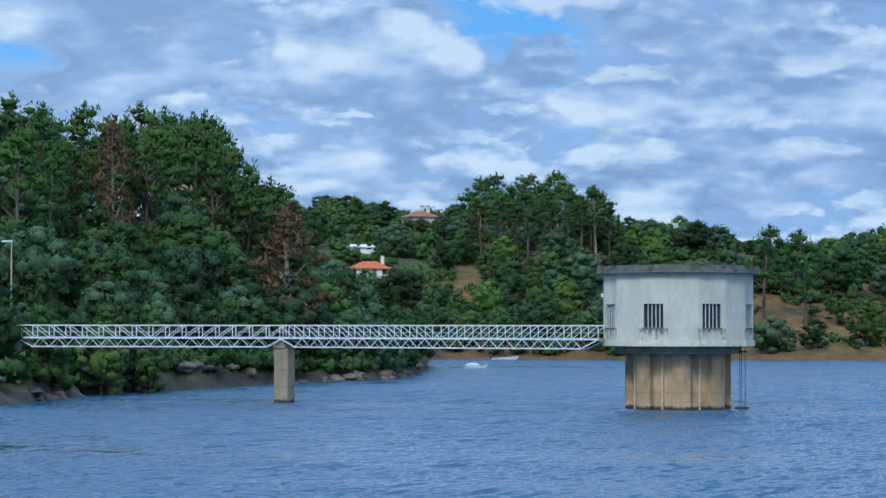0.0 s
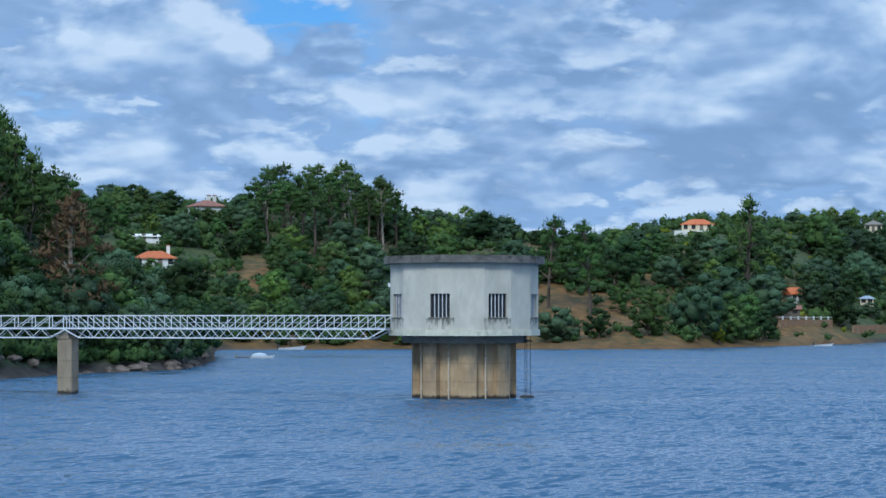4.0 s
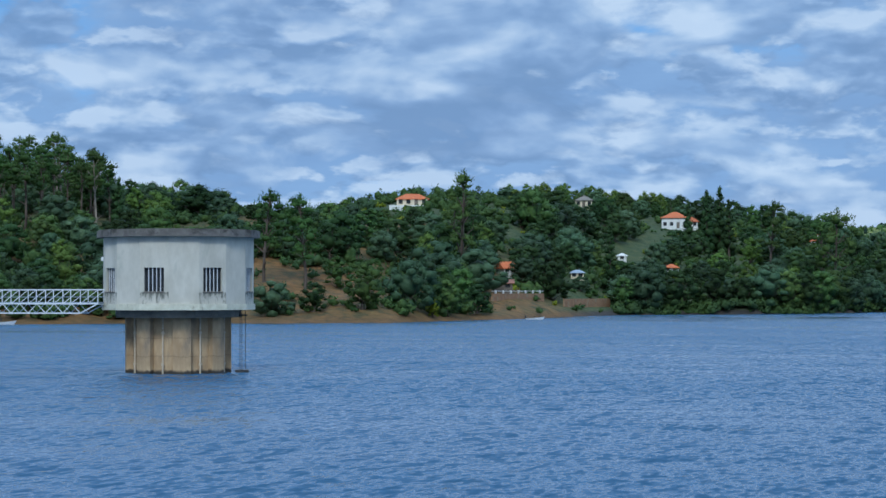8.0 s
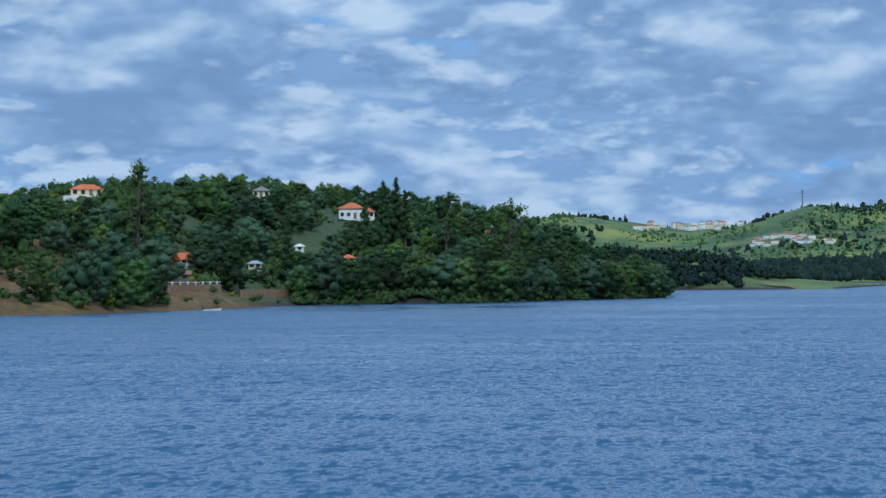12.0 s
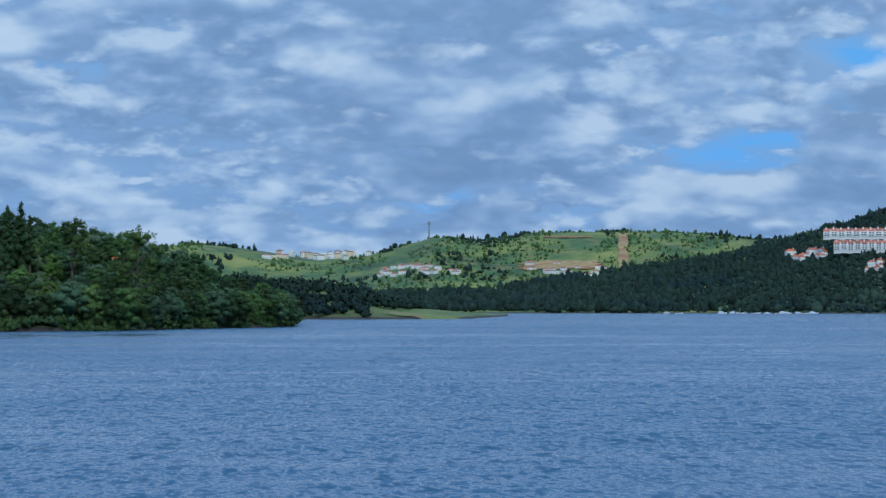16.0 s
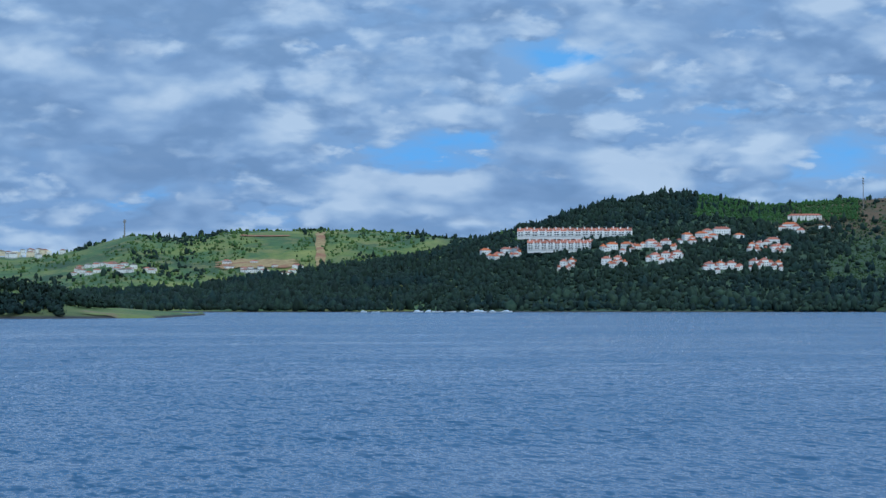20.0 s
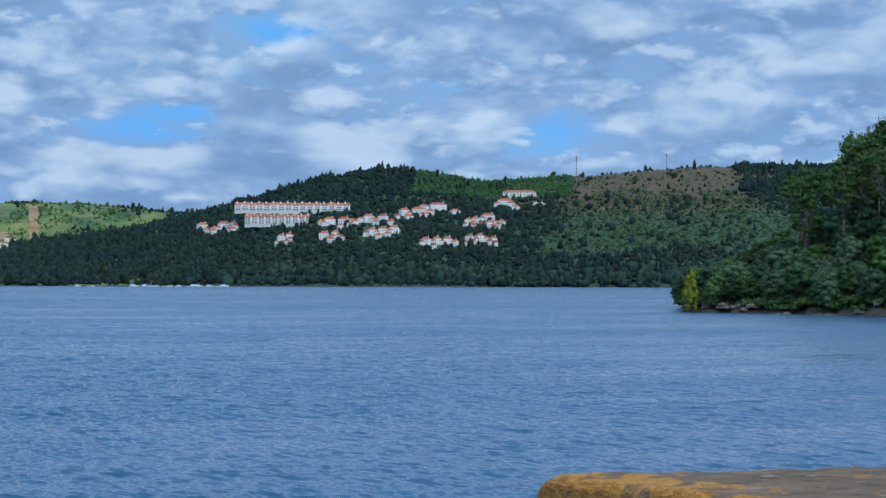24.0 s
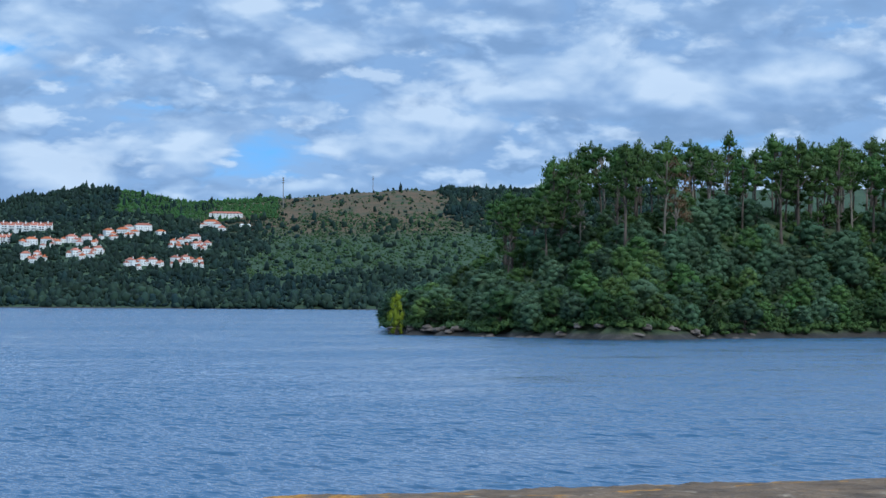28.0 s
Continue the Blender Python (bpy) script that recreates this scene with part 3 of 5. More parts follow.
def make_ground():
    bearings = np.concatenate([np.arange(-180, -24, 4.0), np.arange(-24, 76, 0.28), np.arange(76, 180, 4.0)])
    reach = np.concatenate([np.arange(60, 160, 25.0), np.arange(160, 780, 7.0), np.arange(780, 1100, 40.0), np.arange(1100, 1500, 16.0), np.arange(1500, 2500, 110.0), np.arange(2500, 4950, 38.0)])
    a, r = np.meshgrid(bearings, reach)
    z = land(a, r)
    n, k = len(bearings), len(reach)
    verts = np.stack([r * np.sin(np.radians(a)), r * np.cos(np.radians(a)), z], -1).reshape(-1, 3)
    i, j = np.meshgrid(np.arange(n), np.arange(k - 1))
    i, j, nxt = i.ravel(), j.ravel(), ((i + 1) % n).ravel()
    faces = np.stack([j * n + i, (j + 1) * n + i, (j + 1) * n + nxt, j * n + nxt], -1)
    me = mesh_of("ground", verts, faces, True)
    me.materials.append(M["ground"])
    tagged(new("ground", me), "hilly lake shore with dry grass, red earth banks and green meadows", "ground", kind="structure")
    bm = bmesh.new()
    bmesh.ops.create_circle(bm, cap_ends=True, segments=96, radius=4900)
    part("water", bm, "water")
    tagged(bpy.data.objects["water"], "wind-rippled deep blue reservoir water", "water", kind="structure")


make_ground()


# ---- trees ----
def ico(level):
    bm = bmesh.new()
    bmesh.ops.create_icosphere(bm, subdivisions=level, radius=1.0)
    bm.verts.ensure_lookup_table()
    verts = np.array([v.co[:] for v in bm.verts])
    faces = np.array([[v.index for v in f.verts] for f in bm.faces])
    bm.free()
    return verts, faces


BALL = {level: ico(level) for level in (1,)}


class Leaves:
    """Gathers ragged clumps of foliage into one mesh; the leaves take the light as the clump's rounded surface does."""

    def __init__(self, seed):
        self.rng, self.v, self.f, self.n, self.way = np.random.default_rng(seed), [], [], 0, []

    def bough(self, at, size, leaves, leaf, lift=0.25, slim=0.5, low=-0.3, core=0.66, middle=None):
        """A rounded bough: leaves all over its outside round a dense inside; middle: the point from which the crown spreads."""
        rng = self.rng
        size, at = np.asarray(size, float), np.asarray(at, float)
        spread = np.zeros(3) if middle is None else at - np.asarray(middle, float)
        spread = spread / (np.linalg.norm(spread) + 0.6)
        verts, faces = BALL[1]
        lump = np.clip(1 + rng.normal(0, 0.16, len(verts))[:, None], 0.6, 1.4)
        self.add(at + verts * lump * size * core, faces, verts + spread * 0.3 + np.array([0, 0, -0.25]))
        way = rng.normal(size=(leaves, 3))
        way[:, 2] = np.maximum(way[:, 2], low + rng.normal(0, 0.25, leaves))
        way /= np.linalg.norm(way, axis=1)[:, None]
        ragged = 1 + 0.16 * np.sin(way[:, :1] * 5 + rng.uniform(0, 6)) * np.cos(way[:, 1:2] * 6 + rng.uniform(0, 6))
        root = at + way * size * rng.uniform(0.62, 1.08, (leaves, 1)) * ragged
        side = np.cross(way, rng.normal(size=(leaves, 3)))
        side /= np.linalg.norm(side, axis=1)[:, None] + 1e-9
        tip = way * rng.uniform(0.0, 0.8, (leaves, 1)) + np.cross(way, side) * rng.choice([-1.0, 1.0], (leaves, 1)) * rng.uniform(0.5, 1.0, (leaves, 1)) + np.array([0, 0, lift])
        long = leaf * rng.uniform(0.55, 1.35, (leaves, 1))
        p, q, r = root - side * long * slim, root + side * long * slim, root + tip * long
        flip = (np.cross(q - p, r - p) * way).sum(1) < 0
        p[flip], q[flip] = q[flip], p[flip].copy()
        face = way * 0.75 + spread * 0.55 + rng.normal(0, 0.22, (leaves, 3)) + np.array([0, 0, 0.12])
        self.add(np.stack([p, q, r], 1).reshape(-1, 3), np.arange(leaves * 3).reshape(-1, 3), np.repeat(face, 3, 0))

    def stamp(self, forms, at, size, turn):
        """Sets copies of ready-made forms, each turned and sized."""
        pick = self.rng.integers(0, len(forms), len(at))
        for k, form in enumerate(forms):
            v, f, w = np.concatenate(form.v), np.concatenate(form.f), np.concatenate(form.way)
            mine = np.nonzero(pick == k)[0]
            if not len(mine):
                continue
            c, s = np.cos(turn[mine])[:, None], np.sin(turn[mine])[:, None]

            def spun(p):
                return np.stack([p[None, :, 0] * c - p[None, :, 1] * s, p[None, :, 0] * s + p[None, :, 1] * c, np.repeat(p[None, :, 2], len(mine), 0)], -1)

            big = spun(v) * size[mine][:, None, :] + at[mine][:, None, :]
            self.v.append(big.reshape(-1, 3))
            self.f.append((f[None] + (self.n + np.arange(len(mine)) * len(v))[:, None, None]).reshape(-1, 3))
            self.way.append(spun(w).reshape(-1, 3))
            self.n += len(mine) * len(v)

    def add(self, verts, faces, way):
        self.v.append(verts)
        self.f.append(faces + self.n)
        self.n += len(verts)
        self.way.append(way / np.linalg.norm(way, axis=1)[:, None])

    def mesh(self, name, material):
        me = mesh_of(name, np.concatenate(self.v), np.concatenate(self.f), True)
        me.normals_split_custom_set_from_vertices(np.concatenate(self.way).tolist())
        me.materials.append(M[material])
        return me


def limbs(name, material, stems):
    """A tapered round trunk with boughs that grow out of it; each stem is a list of (x, y, z, radius), the first is the trunk."""
    verts, faces, sides, rings = [], [], 6, []

    def ring_at(x, y, z, r):
        verts.extend((x + r * math.cos(i * math.tau / sides), y + r * math.sin(i * math.tau / sides), z) for i in range(sides))
        return len(verts) - sides

    def join(p, q):
        faces.extend((p + i, p + (i + 1) % sides, q + (i + 1) % sides, q + i) for i in range(sides))

    for k, stem in enumerate(stems):
        if k == 0:
            for point in stem:
                rings.append((point[2], ring_at(*point)))
            for (_, p), (_, q) in zip(rings, rings[1:]):
                join(p, q)
        else:
            last = min(rings, key=lambda item: abs(item[0] - stem[0][2] + 0.3))[1]
            for point in stem[1:]:
                here = ring_at(*point)
                join(last, here)
                last = here
    me = mesh_of(name, verts, faces, True)
    me.materials.append(M[material])
    return me


def pine_meshes(seed, tall=10.0, bare=0.5, wide=2.2, clumps=22, foliage="pine", flat=0.55, bark="bark", leaves=40, core=0.6):
    rng = np.random.default_rng(seed)
    lean = rng.normal(0, 0.35, 2)

    def axis(h):
        t = h / tall
        return np.array([lean[0] * t * t, lean[1] * t * t + 0.15 * math.sin(3 * t + seed), h])

    stems = [[(*axis(h), 0.17 * (1 - 0.75 * h / tall)) for h in np.linspace(0, tall * 0.95, 7)]]
    stems[0][0] = (0, 0, -0.3, 0.21)
    crown = Leaves(seed)
    for k in range(clumps):
        h = bare + (1 - bare) * (k + 0.8 * rng.random()) / clumps
        up = (h - bare) / (1 - bare)
        turn, out = k * 2.4 + rng.normal(0, 0.5), wide * (0.2 + 0.8 * math.sin(math.pi * min(1, up * 0.72 + 0.26))) * rng.uniform(0.35, 1.1)
        root = axis(h * tall * 0.95 - 0.35)
        at = root + np.array([out * math.cos(turn), out * math.sin(turn), 0.25 + 0.35 * out * rng.random()])
        stems.append([(*root, 0.06), (*(root * 0.4 + at * 0.6), 0.04), (*at, 0.02)])
        s = rng.uniform(0.55, 1.1) * wide * 0.36
        crown.bough(at, (s, s, s * flat * rng.uniform(0.8, 1.3)), leaves, 0.25, 0.55, 0.34, -0.25, core, axis(h * tall * 0.8))
    for j in range(3):
        w = wide * (0.10 + 0.07 * j)
        crown.bough(axis(tall) - np.array([0.15 * j, 0.1 * j - 0.1, 0.15 + 0.42 * j]), (w, w, wide * 0.16), leaves // 2, 0.22, 0.7, 0.36, -0.3, 0.5)
    for k in range(4):
        root, turn = axis(tall * (0.2 + 0.08 * k)), k * 2.0 + seed
        stems.append([(*root, 0.04), (*(root + np.array([0.9 * math.cos(turn), 0.9 * math.sin(turn), 0.2])), 0.012)])
    return limbs("trunk", bark, stems), crown.mesh("crown", foliage)


def round_meshes(seed, tall=10.0, wide=4.0, boughs=27, foliage="leaf", low=0.06, leaves=58, bark="bark", full=0.5):
    rng = np.random.default_rng(seed)
    stems = [[(0, 0, -0.3, 0.26), (0.1, 0, tall * 0.2, 0.2), (0.0, 0.1, tall * 0.45, 0.13), (0, 0, tall * 0.7, 0.05)]]
    crown = Leaves(seed)
    middle = np.array([0, 0, tall * 0.38])
    for k in range(boughs):
        h = low + (0.88 - low) * (k + 0.5) / boughs + rng.normal(0, 0.03)
        belly = math.sin(math.pi * (0.27 + 0.64 * (h - low) / (0.95 - low)))
        turn, out = k * 2.39996 + rng.normal(0, 0.35), wide * belly * rng.uniform(0.48, 0.86)
        at = np.array([out * math.cos(turn), out * math.sin(turn), h * tall])
        s = wide * rng.choice([0.19, 0.25, 0.31, 0.37])
        stems.append([(0, 0.05, max(0.4, h * tall * 0.55), 0.08), (*(at * 0.55), 0.05), (*at, 0.02)])
        crown.bough(at, (s, s, s * rng.uniform(0.7, 0.95)), leaves, 0.34, middle=middle)
    crown.bough((0.2, 0, tall * 0.88), (wide * 0.34, wide * 0.34, tall * 0.12), leaves, 0.34, middle=middle)
    crown.bough((0, 0, tall * 0.45), (wide * full, wide * full, tall * 0.3), 8, 0.4, middle=middle, core=0.9)
    return limbs("trunk", bark, stems), crown.mesh("crown", foliage)


def cone_meshes(seed, tall=10.0, wide=1.9, foliage="leaf_dark"):
    rng = np.random.default_rng(seed)
    stems = [[(0, 0, -0.3, 0.2), (0, 0, tall * 0.5, 0.12), (0, 0, tall * 0.97, 0.02)]]
    crown = Leaves(seed)
    for k in range(20):
        h = 0.1 + 0.88 * k / 20
        out, turn = wide * (1 - h) * rng.uniform(0.3, 0.65), k * 2.4
        s = wide * (1.05 - h) * 0.55 + 0.12
        crown.bough((out * math.cos(turn), out * math.sin(turn), h * tall), (s, s, s * 0.8 + 0.25), 46, 0.24, 0.4, 0.4, middle=(0, 0, h * tall * 0.8))
    return limbs("trunk", "bark", stems), crown.mesh("crown", foliage)


KINDS = {
    "pine": ("pine_tree", "tall maritime pine with bare trunk and ragged dark crown", [lambda k=k: pine_meshes(11 + k, 10, 0.24 + 0.09 * (k % 3), 2.2 + 0.35 * (k % 2), 25 + k % 3, flat=0.68, leaves=48) for k in range(6)]),
    "tall_pine": ("pine_tree", "slender maritime pine with a long bare trunk and high crown", [lambda k=k: pine_meshes(23 + k, 10, 0.50 + 0.05 * k, 2.1 + 0.25 * (k % 2), 18, flat=0.7, leaves=48, bark="bark_pale" if k == 1 else "bark") for k in range(4)]),
    "umbrella": ("stone_pine", "tall old pine with a dense dark layered crown", [lambda: pine_meshes(31, 10, 0.16, 1.9, 32, "pine", 0.6)]),
    "dead": ("dead_pine", "dying pine with red-brown needles on a bare trunk", [lambda: pine_meshes(41, 10, 0.30, 1.8, 24, "needles_dead", 0.8, "bark_pale", 60, 0.3)]),
    "round": ("broadleaf_tree", "rounded green broadleaf tree on the wooded slope", [lambda k=k: round_meshes(51 + k, 10, 4.0 + 0.4 * (k % 3), 26 + k % 3) for k in range(5)]),
    "cool": ("grey_green_tree", "bushy grey-green tree leaning over the lake shore", [lambda k=k: round_meshes(61 + k, 10, 4.8 + 0.4 * k, 29, "leaf_cool", 0.05) for k in range(3)]),
    "dark": ("evergreen_oak", "dark evergreen oak with a dense rounded crown", [lambda k=k: round_meshes(71 + k, 10, 4.4, 27, "leaf_dark", 0.06) for k in range(3)]),
    "yellow": ("yellow_green_bush", "bright yellow-green bush by the water", [lambda: round_meshes(81, 10, 3.6, 24, "leaf_yellow", 0.05)]),
    "light": ("broadleaf_tree", "light green rounded tree on the hilltop", [lambda k=k: round_meshes(85 + k, 10, 3.6, 24, "leaf_light", 0.08) for k in range(2)]),
    "cone": ("conifer", "slender dark conifer with pointed top", [lambda k=k: cone_meshes(91 + k, 10, 1.6 + 0.5 * k) for k in range(2)]),
}
BUILT = {}


def plant(kind, a, r, tall, wide=1.0, variant=None, group="trees on the lake shore", sink=0.0):
    """A tree of that kind, so many metres tall, on the ground at a bearing and a distance."""
    name, label, makers = KINDS[kind]
    k = random.randrange(len(makers)) if variant is None else variant
    s = tall / 10.0
    m = Matrix.Translation(spot(a, r, -sink)) @ Matrix.Rotation(random.uniform(0, math.tau), 4, "Z") @ Matrix.Diagonal((s * wide, s * wide, s, 1))
    if (kind, k) not in BUILT:
        tree = thing(name, label, "tree", group)
        trunk, crown = makers[k]()
        part("trunk", trunk, "bark", tree, "rough bark trunk")
        part("crown", crown, "leaf", tree)
        BUILT[kind, k] = tree
        tree.matrix_basis = m
        return tree
    tree = copy_thing(BUILT[kind, k], m)
    tree.matrix_basis = m
    tree["group"] = group
    return tree


TAKEN, VIEWS = [], []


def open_view(a, half, r, angle):
    """Keeps the growth between the lake and a house low, as its owners do: bearing, half width, distance, and the sight line's angle."""
    VIEWS.append((a, half, r, angle))


def low_enough(a, r, half):
    """The sight line under which growth must stay here, in degrees."""
    return min([90.0] + [angle for b, w, far, angle in VIEWS if r < far + 4 and abs(a - b) < w + half])


def where_rises(a, angle, r0, r1):
    """The distance at which the ground first reaches that angle over the eye's level."""
    r = np.linspace(r0, r1, 400)
    seen = np.degrees(np.arctan2(land(a, r) - EYE, r))
    above = np.nonzero(seen >= angle)[0]
    return float(r[above[0]] if len(above) else r[np.argmax(seen)])


def clear_of(a, r, gap):
    p = spot(a, r)
    for q, g in TAKEN:
        if (p.x - q.x) ** 2 + (p.y - q.y) ** 2 < (gap + g) ** 2 * 0.25:
            return False
    TAKEN.append((p, gap))
    return True


def wood(count, kinds, a0, a1, r_of, depth, tall, gap, group, skip=None, top=None, wide=(0.85, 1.15), floor=0.5, even=(0.9, 1.02)):
    """A wood between two bearings: depth metres inland from a shore, of so many trees at most; top: the sight line that their tops keep under."""
    made = 0
    for _ in range(count * 8):
        if made >= count:
            break
        a = random.uniform(a0, a1)
        r = float(r_of(a)) + random.uniform(*depth)
        if skip and skip(a, r):
            continue
        ground = float(land(a, r))
        if ground < floor:
            continue
        h = random.uniform(*tall)
        line = low_enough(a, r, math.degrees(0.3 * h / r))
        if top is not None:
            line = min(line, float(top(a)) * random.uniform(*even))
        h = min(h, EYE + r * math.tan(radians(line)) - ground)
        if h < tall[0] * 0.5 or not clear_of(a, r, gap):
            continue
        plant(random.choice(kinds), a, r, h, random.uniform(*wide), group=group)
        made += 1
    return made


# ---- the intake tower: a sixteen-sided house on a ribbed pier in the lake ----
TOWER = Vector((159 * math.sin(radians(6.34)), 159 * math.cos(radians(6.34)), 0))
FACING = math.degrees(math.atan2(-TOWER.y, -TOWER.x))  # the way from the tower to the dam


def wall_with_window(width, z0, z1, thick, wx=0.0, w0=0.0, w1=0.0):
    """A flat wall panel, its outer face at x = 0, with an opening through it where wx is its width."""
    bm = bmesh.new()
    h = width / 2
    if not wx:
        return box(bm, -thick, -h, z0, 0, h, z1)
    box(bm, -thick, -h, z0, 0, -wx / 2, z1), box(bm, -thick, wx / 2, z0, 0, h, z1)
    box(bm, -thick, -wx / 2, z0, 0, wx / 2, w0), box(bm, -thick, -wx / 2, w1, 0, wx / 2, z1)
    bmesh.ops.remove_doubles(bm, verts=bm.verts[:], dist=0.001)
    return bm


def make_tower():
    tower = thing("intake_tower", "weathered white sixteen-sided intake tower on ribbed tan concrete pier", "tower", m=Matrix.Translation(TOWER) @ Matrix.Rotation(radians(FACING), 4, "Z"))
    sides, radius = 16, 5.62
    flat, width = radius * math.cos(math.pi / sides), 2 * radius * math.sin(math.pi / sides)
    first = 18.5  # the window that faces the dam, a little to its left
    for k in range(sides):
        at = Matrix.Rotation(radians(-first + 22.5 * k), 4, "Z") @ Matrix.Translation((flat, 0, 0))
        if k % 2 == 0:
            wall = wall_with_window(width, 5.1, 10.0, 0.25, 1.5, 6.02, 7.74)
            wall.transform(at)
            part("wall_panel", wall, "wall_stained", tower)
            window = part("window", boxed(-0.24, -0.75, 6.02, -0.20, 0.75, 7.74), "window_dark", tower, "dark glass behind upright bars", m=at)
            for j in range(4):
                y = -0.45 + 0.3 * j
                part("window_bar", boxed(-0.16, y - 0.03, 6.02, -0.11, y + 0.03, 7.74), "white_iron", window)
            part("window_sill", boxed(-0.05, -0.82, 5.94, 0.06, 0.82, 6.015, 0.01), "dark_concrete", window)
        else:
            wall = wall_with_window(width, 5.1, 10.0, 0.25)
            wall.transform(at)
            part("wall_panel", wall, "wall_paint", tower)
    turn = -first + 11.25
    part("roof_slab", ring(bmesh.new(), sides, 6.11, 10.0, 10.5, turn), "roof_slab", tower, "grey lichened concrete roof slab")
    part("roof_coping", ring(bmesh.new(), sides, 6.0, 10.5, 10.56, turn), "roof_slab", tower)
    part("ledge", ring(bmesh.new(), sides, 5.74, 4.66, 5.1, turn), "ledge", tower, "yellowed concrete ledge")
    # the shade under the ledge is put into the slab's dark colour
    part("floor_slab", ring(bmesh.new(), sides, 4.7, 4.10, 4.655, turn), "dark_concrete", tower, "floor slab, darkened for the shade under the ledge")
    part("pier_core", ring(bmesh.new(), 32, 3.42, -4.0, 4.095, turn), "pier", tower, "stained tan concrete pier")
    for k in range(8):
        at = Matrix.Rotation(radians(-first + 22.5 + 45 * k), 4, "Z")
        bm = bmesh.new()
        corners = [(3.3, -9.5), (3.93, -9.5), (3.93, -4.7), (3.93, 0), (3.93, 4.7), (3.93, 9.5), (3.3, 9.5)]
        low = [bm.verts.new((r * math.cos(radians(t)), r * math.sin(radians(t)), -4.0)) for r, t in corners]
        high = [bm.verts.new((v.co.x, v.co.y, 4.09)) for v in low]
        for i in range(len(corners)):
            j = (i + 1) % len(corners)
            bm.faces.new((low[i], low[j], high[j], high[i]))
        bm.faces.new(low[::-1]), bm.faces.new(high)
        part("pier_rib", bm, "pier", tower, m=at)
        pipe = part("drain_pipe", bar((3.55, 0, -0.6), (3.55, 0, 4.09), 0.14, 8), "pipe", tower, "pale drain pipe", m=Matrix.Rotation(radians(-first + 45 * k), 4, "Z"))
        for z in (0.6, 2.9):
            part("pipe_collar", bar((3.55, 0, z), (3.55, 0, z + 0.16), 0.26, 8), "pipe", pipe)
    part("wall_lamp", boxed(-0.12, -0.1, 8.3, 0.12, 0.1, 8.6, 0.02), "boat", tower, "white wall lamp", m=Matrix.Rotation(radians(-92), 4, "Z") @ Matrix.Translation((5.6, 0, 0)))
    # the hoist that hangs beside the pier
    hoist = thing("level_gauge", "dark hoist chains with small float beside the pier", "gauge", m=Matrix.Translation(TOWER) @ Matrix.Rotation(radians(FACING), 4, "Z"))
    for y, x in ((4.55, 1.0), (4.7, 0.75), (4.95, 1.0)):
        part("chain", bar((x, y, 0.2), (x, y, 4.66), 0.045, 6), "dark_iron", hoist)
    part("bracket", boxed(0.6, 4.2, 4.2, 1.2, 5.1, 4.3), "dark_iron", hoist)
    part("float", boxed(0.3, 4.2, -0.1, 1.3, 5.2, 0.18, 0.04), "dark_iron", hoist)


make_tower()


# ---- the footbridge ----
def make_span(name, a, b, taper_a, taper_b, label):
    """A truss footbridge span from a to b (its deck line), with two side trusses."""
    a, b = Vector(a), Vector(b)
    length = (b - a).length
    turn = math.atan2(b.y - a.y, b.x - a.x)
    span = thing(name, label, "bridge", "bridge spans", m=Matrix.Translation(a) @ Matrix.Rotation(turn, 4, "Z"))
    panels = round(length / 1.38)
    d = length / panels
    top, deck, low = 6.15, 5.13, 4.43
    part("deck", boxed(0, -0.62, 5.16, length, 0.62, 5.24), "deck", span, "blue-grey steel deck")
    for y in (-0.7, 0.7):
        part("top_chord", bar((0, y, top), (length, y, top), 0.09), "steel", span)
        part("deck_chord", bar((0, y, deck), (length, y, deck), 0.10), "steel", span)
        part("bottom_chord", bar((d * taper_a, y, low), (length - d * taper_b, y, low), 0.09), "steel", span)
        part("hand_rail", bar((0, y * 0.9, 5.62), (length, y * 0.9, 5.62), 0.05), "deck", span)
        for k in range(panels + 1):
            x = d * k
            inside = taper_a <= k <= panels - taper_b
            part("post", bar((x, y, deck), (x, y, top), 0.055), "steel", span)
            if k < panels:
                up = k < panels / 2
                part("diagonal", bar((x, y, top if up else deck), (x + d, y, deck if up else top), 0.045), "steel", span)
                if inside and k + 1 <= panels - taper_b:
                    part("brace", bar((x, y, low), (x + d / 2, y, deck), 0.05), "steel", span)
                    part("brace", bar((x + d / 2, y, deck), (x + d, y, low), 0.05), "steel", span)
        if taper_a:
            part("end_strut", bar((0, y, deck), (d * taper_a, y, low), 0.08), "steel", span)
        if taper_b:
            part("end_strut", bar((length - d * taper_b, y, low), (length, y, deck), 0.08), "steel", span)
    for k in range(0, panels + 1, 2):
        part("cross_beam", bar((d * k, -0.7, deck - 0.05), (d * k, 0.7, deck - 0.05), 0.07), "steel", span)
    return span


def flat_spot(a, r, z=0.0):
    return Vector((r * math.sin(radians(a)), r * math.cos(radians(a)), z))


B_END, B_MID, B_START = flat_spot(4.30, 157.2), flat_spot(-4.29, 170.0), flat_spot(-11.35, 175.0)
make_span("footbridge_span", B_START, B_MID, 1, 1, "grey painted steel truss footbridge span from shore to pier")
make_span("footbridge_span", B_MID, B_END, 1, 1, "grey painted steel truss footbridge span from pier to tower")
pier = thing("bridge_pier", "slim tan concrete bridge pier standing in the lake", "pier", m=Matrix.Translation(B_MID) @ Matrix.Rotation(math.atan2(B_END.y - B_MID.y, B_END.x - B_MID.x), 4, "Z"))
part("shaft", boxed(-0.66, -0.55, -4, 0.66, 0.55, 4.3, 0.05), "pier_dark", pier)
